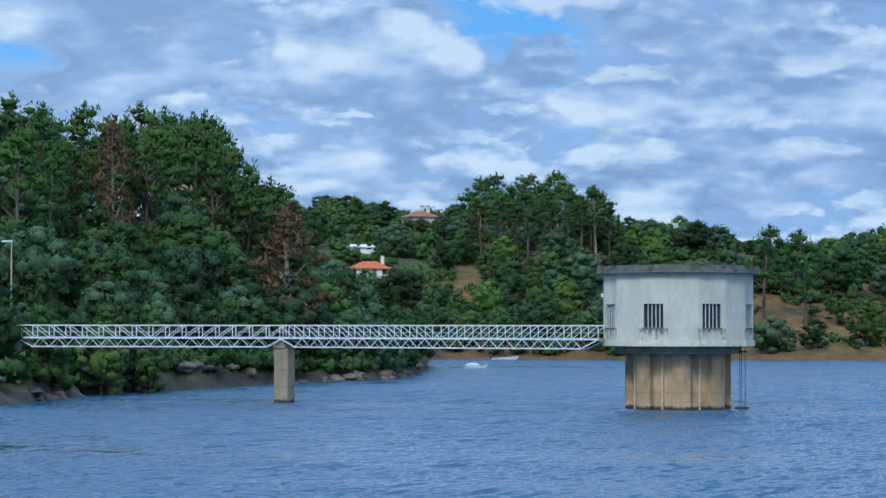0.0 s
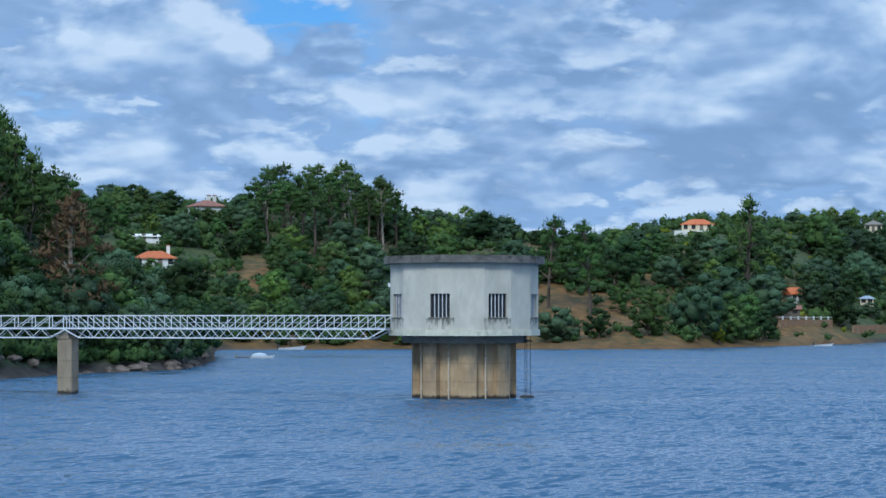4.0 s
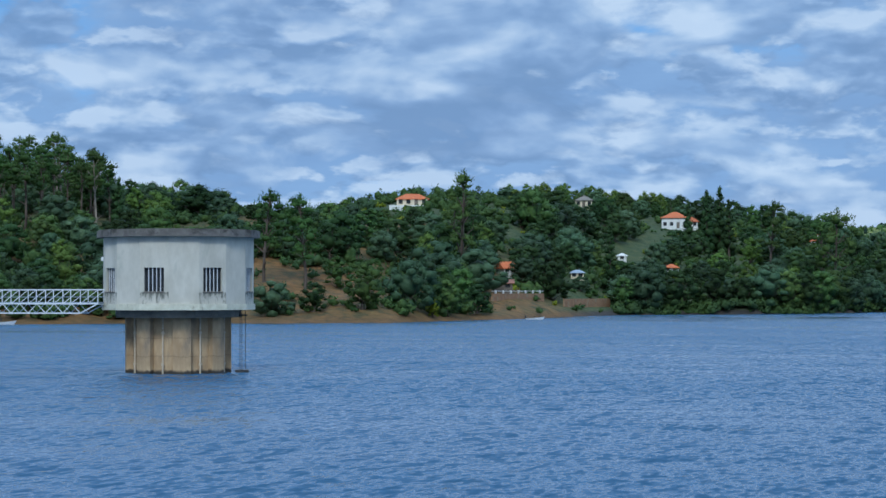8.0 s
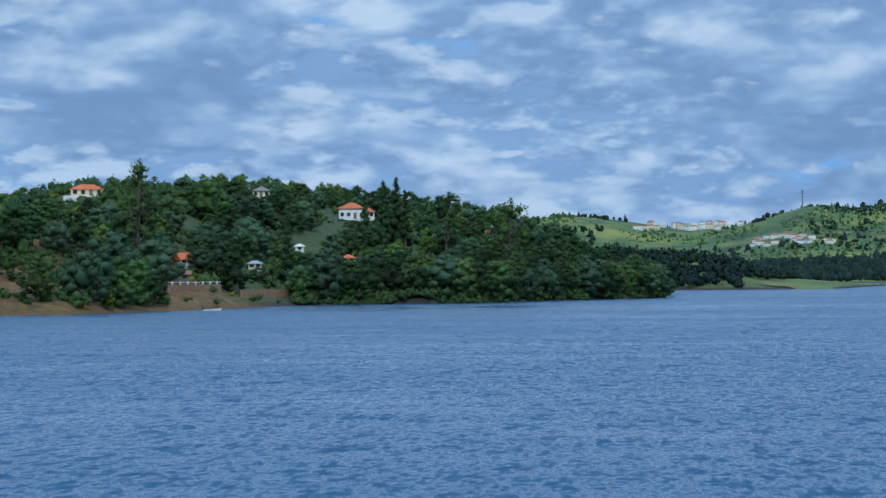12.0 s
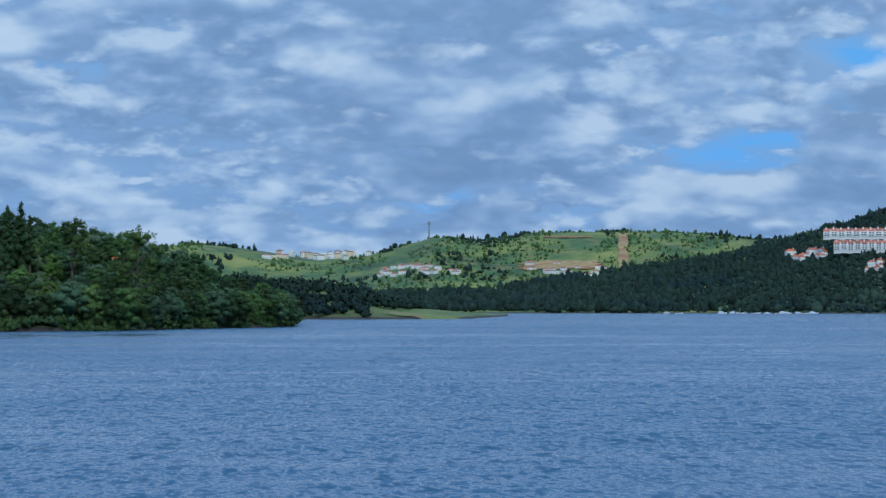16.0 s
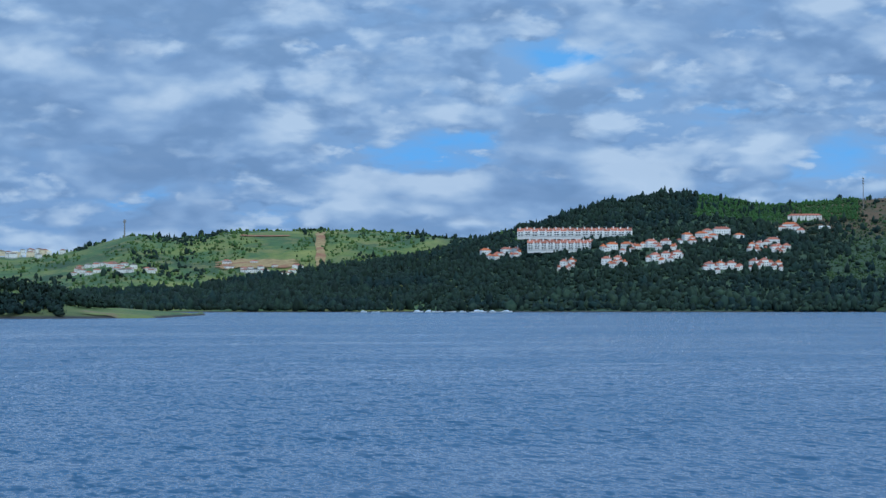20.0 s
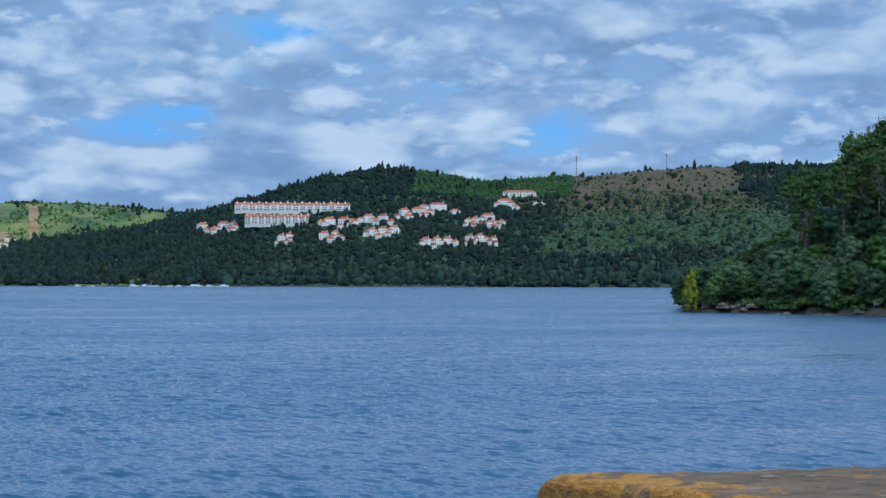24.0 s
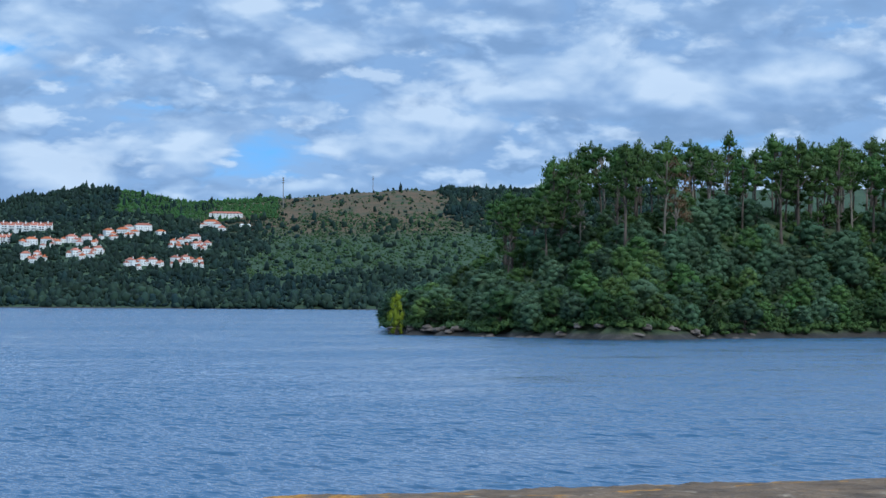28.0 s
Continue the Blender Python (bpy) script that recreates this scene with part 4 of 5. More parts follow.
part("pier_cap", boxed(-0.72, -0.6, 4.3, 0.4, 0.6, 4.6, 0.04), "pier_dark", pier, "stained cap")
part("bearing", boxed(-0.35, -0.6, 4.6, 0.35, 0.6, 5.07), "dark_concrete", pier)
abutment = thing("bridge_abutment", "concrete abutment block at the shore end of the footbridge", "abutment", m=Matrix.Translation(B_START))
part("block", boxed(-1.2, -0.9, -3, 0.1, 0.9, 5.05, 0.05), "dark_concrete", abutment)


# ---- houses ----
def house(name, a, r, size, label, roof="tile_orange", wall="house_white", turn=0.0, windows=3, floors=1, hip=True, chimneys=0, lift=0.0, group="", category="house", porch=False, angle=None, near=None, shown=0.0, view=True, pitch=0.24):
    """A house with its long side to the dam: walls, a tiled roof, windows, a door."""
    long, deep, high = size
    if angle is not None:
        r = where_rises(a, angle, *near)
        lift = EYE + r * math.tan(radians(angle)) - float(land(a, r))
    base = float(land(a, r)) + lift + high * shown
    if view:
        open_view(a, math.degrees(long * 0.5 / r), r, math.degrees(math.atan2(base - EYE, r)))
    TAKEN.append((spot(a, r), max(long, deep) * 1.1))
    m = Matrix.Translation(spot(a, r, lift)) @ Matrix.Rotation(radians(-a + turn), 4, "Z")
    home = thing(name, label, category, group, m=m)
    part("wall", boxed(-long / 2, -deep / 2, -4, long / 2, deep / 2, high), wall, home)
    bm = bmesh.new()
    o, rise, run = 0.45, deep * pitch, (deep / 2 if hip else 0.0)
    eave = [bm.verts.new((x * (long / 2 + o), y * (deep / 2 + o), high - 0.05)) for x, y in ((-1, -1), (1, -1), (1, 1), (-1, 1))]
    foot = [bm.verts.new((v.co.x, v.co.y, high - 0.22)) for v in eave]
    ridge = [bm.verts.new((x * (long / 2 + o - run), 0, high + rise)) for x in (-1, 1)]
    for f in ((0, 1, 'b', 'a'), (2, 3, 'a', 'b')):
        bm.faces.new([{'a': ridge[0], 'b': ridge[1]}.get(k) or eave[k] for k in f])
    bm.faces.new((eave[1], eave[2], ridge[1])), bm.faces.new((eave[3], eave[0], ridge[0]))
    for i in range(4):
        bm.faces.new((foot[i], foot[(i + 1) % 4], eave[(i + 1) % 4], eave[i]))
    bm.faces.new(foot[::-1])
    part("roof", bm, roof, home)
    for f in range(floors):
        z = 0.9 + f * 2.8
        for k in range(windows):
            x = -long / 2 + (k + 0.5) * long / windows
            if f == 0 and k == windows // 2 and windows > 2:
                part("door", boxed(x - 0.5, -deep / 2 - 0.05, 0.05, x + 0.5, -deep / 2 + 0.1, 2.1), "wood", home)
            else:
                pane = part("window", boxed(x - 0.55, -deep / 2 - 0.04, z, x + 0.55, -deep / 2 + 0.1, z + 1.2), "window_dark", home)
                part("window_sill", boxed(x - 0.65, -deep / 2 - 0.12, z - 0.1, x + 0.65, -deep / 2 + 0.05, z), wall, pane)
    for k in range(chimneys):
        x = long * (0.32 - 0.22 * k)
        stack = part("chimney", boxed(x - 0.4, 0.3, high, x + 0.4, 1.0, high + rise + 1.3), wall, home)
        part("chimney_cap", boxed(x - 0.5, 0.2, high + rise + 1.3, x + 0.5, 1.1, high + rise + 1.45), roof, stack)
    if porch:
        part("terrace", boxed(-long / 2 - 2, -deep / 2 - 3, -4, long / 2 - 1, -deep / 2, 0.4), "house_white", home, "white walled terrace")
        for x in (-long / 2 + 0.3, 0, long / 2 - 0.3):
            part("porch_post", boxed(x - 0.15, -deep / 2 - 2.2, 0.1, x + 0.15, -deep / 2 - 1.9, high - 0.3), wall, home)
    return home


MID = (410, 720)
house("hill_house", -0.62, 0, (8, 7, 3.2), "white villa with brown hipped roof and two chimneys on the hilltop", "tile_brown", turn=25, chimneys=2, angle=2.68, near=MID, shown=1.1)
house("pine_house", -6.95, 300, (5.5, 6, 3.4), "cream house half hidden behind the pines", "tile_brown", "house_cream", windows=3, angle=2.95, near=(240, 330), view=False)
house("cottage", -2.0, 0, (9.5, 7, 2.4), "low cottage with orange roof and white chimney among trees", windows=4, chimneys=1, angle=1.32, near=MID, shown=1.15)
house("garden_terrace", -2.3, 0, (8, 2.5, 1.5), "long white garden wall building with a pale roof", "house_white", windows=3, angle=2.02, near=MID, shown=1.5, category="outbuilding")
# cream instead of white walls: the shade under the roof, put into the colour
house("orange_house", 12.65, 0, (8.6, 6, 2.3), "long white house with bright orange roof and terrace", wall="house_cream", windows=4, porch=True, angle=2.28, near=MID, shown=0.9)
house("white_house", 19.75, 0, (8.5, 8, 3.6), "white house with an orange hipped roof on the slope", windows=4, angle=1.68, near=MID, shown=0.35)
house("white_annex", 20.2, 0, (4, 6, 2.4), "low white annex with orange roof beside the house", windows=2, angle=1.68, near=MID, category="annex")
house("shore_cottage", 15.2, 0, (3.6, 4, 1.9), "small white lakeside cottage with steep orange roof", windows=2, hip=False, turn=30, pitch=0.4, angle=0.42, near=(450, 600), shown=0.2)
house("boathouse", 15.1, 0, (4.6, 3.5, 2.0), "dark timber boathouse below the cottage", "tile_brown", "wood", windows=2, hip=False, angle=0.0, near=(450, 600), category="boathouse")
house("grey_house", 17.3, 0, (5.5, 7, 2.6), "grey hilltop house with dark hipped roof", "dark_concrete", "house_cream", windows=3, angle=2.25, near=MID, shown=0.6)
house("spire_house", 23.47, 0, (2.6, 3, 3), "tiny white house with tall chimney among trees", windows=2, chimneys=1, angle=1.1, near=MID, shown=0.7)
house("orange_cabin", 19.65, 0, (4, 4, 2), "small cabin with faded orange roof below the white house", windows=2, angle=0.45, near=(540, 720), shown=0.95, category="cabin")
house("garden_pavilion", 17.12, 0, (3.4, 3, 2.0), "pale green garden pavilion by the lake", "deck", "house_cream", windows=2, angle=0.30, near=(450, 620), shown=0.6, category="pavilion")
house("white_hut", 18.33, 0, (2.6, 3, 2.0), "small flat white hut between the trees", "house_white", windows=1, angle=0.78, near=(500, 700), shown=0.35, category="hut")


def garden_wall():
    """The low wall with a white balustrade above the lakeside lawn."""
    for a0, a1, angle, label, balusters in ((14.8, 16.2, -0.06, "low tan garden wall with white balustrade posts", True), (16.75, 18.0, -0.2, "low reddish-brown retaining wall by the lawn", False)):
        ends = [flat_spot(b, where_rises(b, angle - 0.22, 440, 640)) for b in (a0, a1)]
        way, mid = ends[1] - ends[0], (a0 + a1) / 2
        long, r = way.length, (ends[0] + ends[1]).length / 2
        wall = thing("garden_wall", label, "wall", m=Matrix.Translation((ends[0] + ends[1]) / 2 + Vector((0, 0, EYE + r * math.tan(radians(angle))))) @ Matrix.Rotation(math.atan2(way.y, way.x), 4, "Z"))
        part("base", boxed(-long / 2, -0.2, -5, long / 2, 0.2, 0.0, 0.02), "clay", wall)
        open_view(mid, (a1 - a0) / 2, r, angle - 0.13)
        if balusters:
            for k in range(7):
                x = -long / 2 + (k + 0.5) * long / 7
                part("post", boxed(x - 0.18, -0.18, 0.0, x + 0.18, 0.18, 0.75, 0.02), "house_white", wall)
            part("rail", boxed(-long / 2, -0.1, 0.5, long / 2, 0.1, 0.62), "house_white", wall)
    ramp_at = Matrix.Translation(flat_spot(18.16, 536)) @ Matrix.Rotation(radians(-18.16), 4, "Z")
    ramp_thing = thing("boat_ramp", "small grey concrete boat ramp at the water", "ramp", m=ramp_at)
    part("slab", boxed(-1.4, -3, -2, 1.4, 6, 1.2, 0.1), "dark_concrete", ramp_thing)


garden_wall()


# ---- the holiday village across the water ----
def terrace(name, a0, a1, angle, high, units, label, floors=2):
    """A row of joined white houses with stepped tiled roofs, from one bearing to another."""
    mid = (a0 + a1) / 2
    r = float(np.quantile([where_rises(b, angle, 2620, 3500) for b in np.linspace(a0, a1, 9)], 0.2))
    ends = [flat_spot(b, r) for b in (a0, a1)]
    way = ends[1] - ends[0]
    long = way.length
    open_view(mid, (a1 - a0) / 2, r, angle)
    row = thing(name, label, "terrace", "terraces of the holiday village", m=Matrix.Translation((ends[0] + ends[1]) / 2 + Vector((0, 0, EYE + r * math.tan(radians(angle))))) @ Matrix.Rotation(math.atan2(way.y, way.x), 4, "Z"))
    w, rise = long / units, 5.0
    for k in range(units):
        x = -long / 2 + k * w
        dz = 0.7 * (k % 2) + random.uniform(0, 0.3)
        unit = part("unit", boxed(x, -5, -4, x + w - 0.05, 9, high), "resort_white", row, m=Matrix.Translation((0, 0, dz)))
        bm = bmesh.new()
        v = [bm.verts.new(p) for p in ((x, -4.6, high + 0.02), (x + w - 0.4, -4.6, high + 0.02), (x + w - 0.4, 9.3, high + 0.02), (x, 9.3, high + 0.02), (x, 2, high + rise), (x + w - 0.4, 2, high + rise))]
        for f in ((0, 1, 5, 4), (2, 3, 4, 5), (1, 2, 5), (3, 0, 4), (3, 2, 1, 0)):
            bm.faces.new([v[i] for i in f])
        part("roof", bm, "tile_rose", unit)
        part("chimney", boxed(x + w * 0.28, -0.6, high, x + w * 0.28 + 1.7, 1.6, high + rise + 1.6, 0.1), "resort_white", unit)
        part("party_wall", boxed(x + w - 0.9, -5.3, 0, x + w - 0.2, 6.5, high + rise * 0.62), "resort_white", unit)
        for f in range(floors):
            z = 0.3 + f * (high - 0.4) / floors
            for c in (0.27, 0.64):
                part("window", boxed(x + w * (c - 0.13), -5.06, z + 0.9, x + w * (c + 0.13), -4.9, z + 2.5), "window_dark", unit)
            part("balcony", boxed(x + w * 0.06, -6.4, z - 0.2, x + w * 0.86, -5.0, z + 0.75), "resort_white", unit)


FAR = (2620, 3500)
terrace("holiday_terrace", 42.49, 45.6, 1.91, 7.4, 16, "long white holiday terrace with orange roofs and chimneys")
terrace("holiday_terrace", 42.76, 44.58, 1.54, 10.0, 10, "tall white holiday terrace with balconies", 4)
VILLAS = ((41.62, 1.40, 18), (42.2, 1.43, 20), (42.45, 1.45, 9), (45.05, 1.55, 18), (45.45, 1.56, 18), (46.1, 1.63, 17), (46.5, 1.64, 15), (43.75, 1.09, 10), (43.95, 1.13, 8), (44.9, 1.16, 15), (45.2, 1.19, 12),
          (46.2, 1.26, 14), (46.5, 1.30, 14), (46.8, 1.33, 14), (47.07, 1.81, 16), (47.46, 1.84, 20), (47.99, 1.96, 29), (49.81, 2.08, 25), (49.36, 1.67, 22), (48.8, 1.55, 10), (49.0, 1.58, 10),
          (49.4, 1.48, 14), (47.66, 1.01, 14), (47.95, 1.03, 10), (48.24, 1.03, 14), (48.85, 1.09, 12), (49.12, 1.11, 12), (49.5, 1.04, 10))
for a, angle, long in VILLAS:
    for side in random.sample((-1.8, -1.1, 0.9, 1.6, 2.2), 3):
        house("villa_wing", a + side * math.degrees(long * 0.36 / 2850), 0, (long * 0.45, 9, 4.8), "low white wing of a holiday villa with orange roof", wall="resort_white", windows=2, turn=random.uniform(-30, 30), group="wings of the villas", angle=angle - 0.05 + random.uniform(-0.07, 0.07), near=FAR, pitch=random.uniform(0.28, 0.42), shown=0.1, roof=random.choice(("tile_rose", "tile_rose", "tile_orange")))
    house("holiday_villa", a, 0, (long * 0.85, 9, 8.0), "white holiday villa with orange roof on the wooded far hill", wall="resort_white", windows=max(2, long // 4), floors=2, turn=random.uniform(-35, 35), pitch=0.36, shown=0.1, roof=random.choice(("tile_rose", "tile_rose", "tile_orange")), group="villas of the holiday village", chimneys=1, angle=angle, near=FAR)
house("hotel", 50.2, 0, (52, 12, 8), "large white hotel with orange roof high on the far hill", roof="tile_rose", windows=10, floors=3, category="hotel", angle=2.31, near=FAR)
house("white_annex", 50.72, 0, (17, 6, 3), "low white flat annex near the hotel", "house_white", windows=4, angle=2.09, near=FAR)
for k in range(44):
    a = random.choice((random.uniform(30.5, 31.4), random.uniform(31.4, 33.0), random.uniform(34.4, 36.6), random.uniform(34.4, 36.6)))
    angle = (1.02 if a < 33.2 else 1.12 - 0.06 * (a - 34.4)) + random.uniform(-0.17, 0.13)
    house("village_house", a, 0, (random.uniform(9, 16), 8, random.uniform(4, 6)), "white village house on the far shore", windows=3, roof=random.choice(("tile_rose", "tile_brown", "tile_brown", "dark_concrete")), turn=random.uniform(-40, 40), group="far village", angle=angle, near=(2650, 4000))
for k in range(26):
    a = random.uniform(27.3, 30.4)
    house("hill_village_house", a, 0, (random.uniform(9, 18), 9, random.uniform(5, 9)), "pale house of the hilltop village", windows=3, roof=random.choice(("tile_rose", "tile_brown", "house_cream", "dark_concrete")), wall=random.choice(["house_white", "house_white", "house_cream"]), group="hilltop village",
          turn=random.uniform(-40, 40), angle=random.uniform(1.28, 1.46), near=(3200, 4200))


# ---- masts and poles ----
def mast(a, r, tall, wide, label):
    m = thing("radio_mast", label, "mast", "radio masts", m=Matrix.Translation(spot(a, r, -1)))
    part("pole", bar((0, 0, 0), (0, 0, tall), wide, 6, wide * 0.5), "dark_concrete", m)
    for k in range(3):
        part("antenna", boxed(-wide * 1.2, -0.4, tall * (0.8 + 0.07 * k), wide * 1.2, 0.4, tall * (0.83 + 0.07 * k)), "dark_concrete", m)


mast(31.89, 4130, 36, 3.0, "thin grey radio mast on the far ridge")
mast(51.74, where_rises(51.74, 2.6, *FAR), 51, 1.6, "tall slender radio mast on the far ridge")
mast(54.17, 3420, 28, 1.3, "slender radio mast on the bare hilltop")
lamp = thing("street_lamp", "pale grey lamp pole on the wooded shore", "lamp", m=Matrix.Translation(spot(-11.56, 205)))
lamp_high = 14.1 - float(land(-11.56, 205))
part("pole", bar((0, 0, -1), (0, 0, lamp_high), 0.19, 8, 0.11), "pipe", lamp)
part("lamp_head", boxed(-0.9, -0.2, lamp_high - 0.05, 0.1, 0.2, lamp_high + 0.12, 0.03), "boat", lamp)
open_view(-11.56, 0.12, 205, 0.7)


# ---- boats ----
def boat(a, r, long, label, cover=None, turn=0.0, group=""):
    b = thing("boat", label, "boat", group, m=Matrix.Translation(flat_spot(a, r)) @ Matrix.Rotation(radians(-a + turn), 4, "Z"))
    bm = bmesh.new()
    rows = []
    for k in range(7):
        t = k / 6
        w = 0.19 * long * (1 - max(0, t - 0.45) ** 2 * 2.9)
        x, rake, high = (t - 0.5) * long, 0.3 * long * max(0.0, t - 0.55), (0.07 + 0.09 * t * t) * long
        rows.append([bm.verts.new(p) for p in ((x + rake, -w, high), (x, -w * 0.7, -0.05 * long), (x, w * 0.7, -0.05 * long), (x + rake, w, high))])
    for p, q in zip(rows, rows[1:]):
        for i in range(4):
            j = (i + 1) % 4
            bm.faces.new((p[i], p[j], q[j], q[i]))
    bm.faces.new(rows[0]), bm.faces.new(rows[-1][::-1])
    part("hull", bm, "boat", b)
    if cover:
        bm = bmesh.new()
        bmesh.ops.create_icosphere(bm, subdivisions=2, radius=1)
        bm.transform(Matrix.Translation((-0.08 * long, 0, 0.13 * long)) @ Matrix.Diagonal((0.36 * long, 0.17 * long, 0.13 * long, 1)))
        part("cover", bm, cover, b, "pale tarpaulin cover", smooth=True)
    else:
        part("windscreen", boxed(0.0, -0.12 * long, 0.13 * long, 0.04 * long, 0.12 * long, 0.22 * long), "window_dark", b)
        part("engine", boxed(-0.55 * long, -0.06 * long, 0.02 * long, -0.47 * long, 0.06 * long, 0.24 * long, 0.02), "dark_iron", b)
    return b


boat(0.85, 312, 3.2, "covered white boat moored at a small dark jetty", "boat_cover")
boat(1.65, 396, 4.6, "white motor boat moored by the red bank")
boat(15.95, 449, 3.6, "white flat boat moored at the shore")
jetty = thing("jetty", "low dark wooden jetty beside the covered boat", "jetty", m=Matrix.Translation(flat_spot(0.45, 313)) @ Matrix.Rotation(radians(-0.45), 4, "Z"))
part("deck", boxed(-1.6, -0.6, 0.1, 1.4, 0.6, 0.22), "wood", jetty)
for x in (-1.5, 1.3):
    part("post", boxed(x - 0.08, -0.5, -2, x + 0.08, -0.34, 0.6), "wood", jetty)
for k in range(16):
    boat(random.uniform(38.2, 42.6), random.uniform(2530, 2570), random.uniform(7, 12), "white boat at the far marina", "boat_cover" if k % 3 else None, random.uniform(-20, 20), "boats at the far marina")


# ---- the woods ----
left_sky = curve_of((-30, 6.4), (-11.9, 6.38), (-10.1, 5.66), (-8.6, 5.91), (-6.3, 5.86), (-5.4, 4.88), (-4.5, 3.82), (-3.5, 2.9), (-2, 2.4), (0, 1.5))
mid_sky = curve_of((-30, 3.6), (-3.7, 3.5), (-2.2, 3.6), (-0.4, 3.05), (0.5, 3.5), (1.2, 3.6), (3, 3.7), (4.4, 3.4), (4.8, 3.0), (6, 2.95), (7.1, 3.05), (7.9, 2.37), (9.4, 2.3), (11.4, 2.6), (12, 2.35),
                   (13.2, 2.35), (14, 2.8), (16, 2.85), (17.4, 2.9), (19, 2.6), (20.6, 2.6), (22.3, 2.34), (23.9, 2.1), (25.3, 1.62), (26.4, 1.31), (27.9, 0.92), (28.6, 0.2))
right_sky = curve_of((54.5, 0.7), (55.5, 1.1), (57, 1.9), (57.9, 3.1), (58.3, 3.92), (60.1, 4.4), (62, 4.65), (70, 4.7))

def by_the_house(a, r):
    """The clearing below the house among the pines."""
    return abs(a + 6.95) < 0.75 and r < 304


wood(130, ["pine", "pine", "pine", "tall_pine"], -19, -4.4, left_shore, (52, 140), (15, 25), 3.7, "pines on the wooded shore", by_the_house, top=left_sky, wide=(0.85, 1.2), even=(0.74, 1.04))
for a, r, angle in ((-7.45, 318, 5.8), (-7.0, 322, 5.5), (-6.6, 315, 5.75), (-6.3, 326, 5.6)):
    plant("pine", a, r, EYE + r * math.tan(radians(angle)) - float(land(a, r)), 1.1, group="pines on the wooded shore")
for a, r, angle in ((-7.25, 290, 5.6), (-6.7, 284, 5.4)):
    plant("tall_pine", a, r, EYE + r * math.tan(radians(angle)) - float(land(a, r)), 1.2, group="pines on the wooded shore")
wood(40, ["cool", "dark", "dark", "round"], -19, -0.8, left_shore, (5, 13), (5, 8.5), 3.6, "trees on the wooded shore", top=left_sky, floor=0.2)
wood(110, ["round", "cool", "cool", "dark"], -19, -2.2, left_shore, (9, 75), (5.5, 9.5), 4.4, "trees on the wooded shore", top=left_sky)
wood(50, ["round", "dark", "cool"], -4.5, -0.6, left_shore, (3, 60), (4, 7), 3.6, "trees on the wooded shore", top=left_sky)
plant("dead", -8.85, 245, EYE + 245 * math.tan(radians(5.6)) - float(land(-8.85, 245)), 0.9, group="pines on the wooded shore")
plant("dead", -4.15, 250, EYE + 250 * math.tan(radians(3.3)) - float(land(-4.15, 250)), 1.5, group="pines on the wooded shore")
plant("round", -6.9, 248, EYE + 248 * math.tan(radians(3.2)) - float(land(-6.9, 248)), 1.3, group="trees on the wooded shore")
plant("round", -9.2, 190, 7, 1.0, group="trees on the wooded shore")
plant("round", -8.0, 196, 6.5, 1.0, group="trees on the wooded shore")

# the far side of the bay and the central hill
wood(34, ["tall_pine"], 0.9, 4.5, mid_shore, (110, 190), (15, 21), 4.6, "pines on the central hill", top=curve_of((0.9, 4.1), (3, 4.25), (4.5, 3.85)), wide=(0.9, 1.2), even=(0.85, 1.02))
for a, r, angle, kind in ((8.63, 440, 2.75, "pine"), (9.75, 440, 2.63, "pine"), (9.2, 470, 2.1, "pine"), (13.98, 505, 3.27, "umbrella"), (13.75, 520, 2.6, "pine"), (14.3, 525, 2.5, "cone"), (20.1, 650, 2.5, "cone"), (20.6, 655, 2.75, "cone"),
                          (20.95, 660, 2.85, "cone"), (21.2, 655, 2.5, "cone"), (22.3, 640, 2.4, "pine"), (24.0, 600, 2.15, "pine"), (23.7, 610, 2.0, "pine"), (14.8, 540, 1.9, "cone"), (12.0, 640, 2.7, "dark"), (18.0, 560, 1.9, "cone"),
                          (4.75, 520, 3.1, "cone"), (11.5, 640, 2.65, "pine"), (16.0, 600, 2.8, "round"), (15.6, 600, 2.7, "dark")):
    plant(kind, a, r, max(5.0, EYE + r * math.tan(radians(angle)) - float(land(a, r))), 1.1, group="trees on the central hill")


def bare(a, r):
    """Open dry slopes with hardly a tree."""
    inland = r - float(mid_shore(a))
    return (7.6 < a < 12.4 and inland < 60) or (15.2 < a < 15.9 and 90 < inland < 170) or (18.5 < a < 19.4 and 90 < inland < 140) or (14.6 < a < 18.0 and inland < 30) or (0.3 < a < 1.0 and 55 < inland < 105)


# dark kinds are frequent here, to imitate the cloud shadow over the central hill
wood(60, ["cool", "dark", "dark", "round"], 18.25, 28.3, mid_shore, (0.3, 10), (7, 11), 5.0, "trees on the central hill", bare, mid_sky, (1.0, 1.3), floor=0.2)
wood(70, ["round", "dark", "round", "cool"], -4.2, 3.0, mid_shore, (60, 240), (5, 9), 5.5, "trees on the central hill", bare, mid_sky, (1.0, 1.35))
wood(26, ["dark", "cool", "round"], -0.5, 7.6, mid_shore, (4, 40), (5, 8), 5.5, "trees on the central hill", bare, mid_sky, (1.0, 1.3))
wood(70, ["round", "dark", "cool", "pine"], 5, 26, mid_shore, (190, 265), (9, 14), 5.5, "trees on the central hill", bare, mid_sky, (0.9, 1.2), even=(0.95, 1.03))
wood(26, ["light", "light", "round"], 15.2, 19.6, mid_shore, (190, 262), (9, 13), 5.0, "trees on the central hill", bare, mid_sky, (0.8, 1.1), even=(0.96, 1.04))
wood(330, ["round", "dark", "cool", "dark", "cool", "light", "dark"], -3.5, 28.2, mid_shore, (8, 270), (6, 10.5), 6.0, "trees on the central hill", bare, mid_sky, (1.05, 1.45))
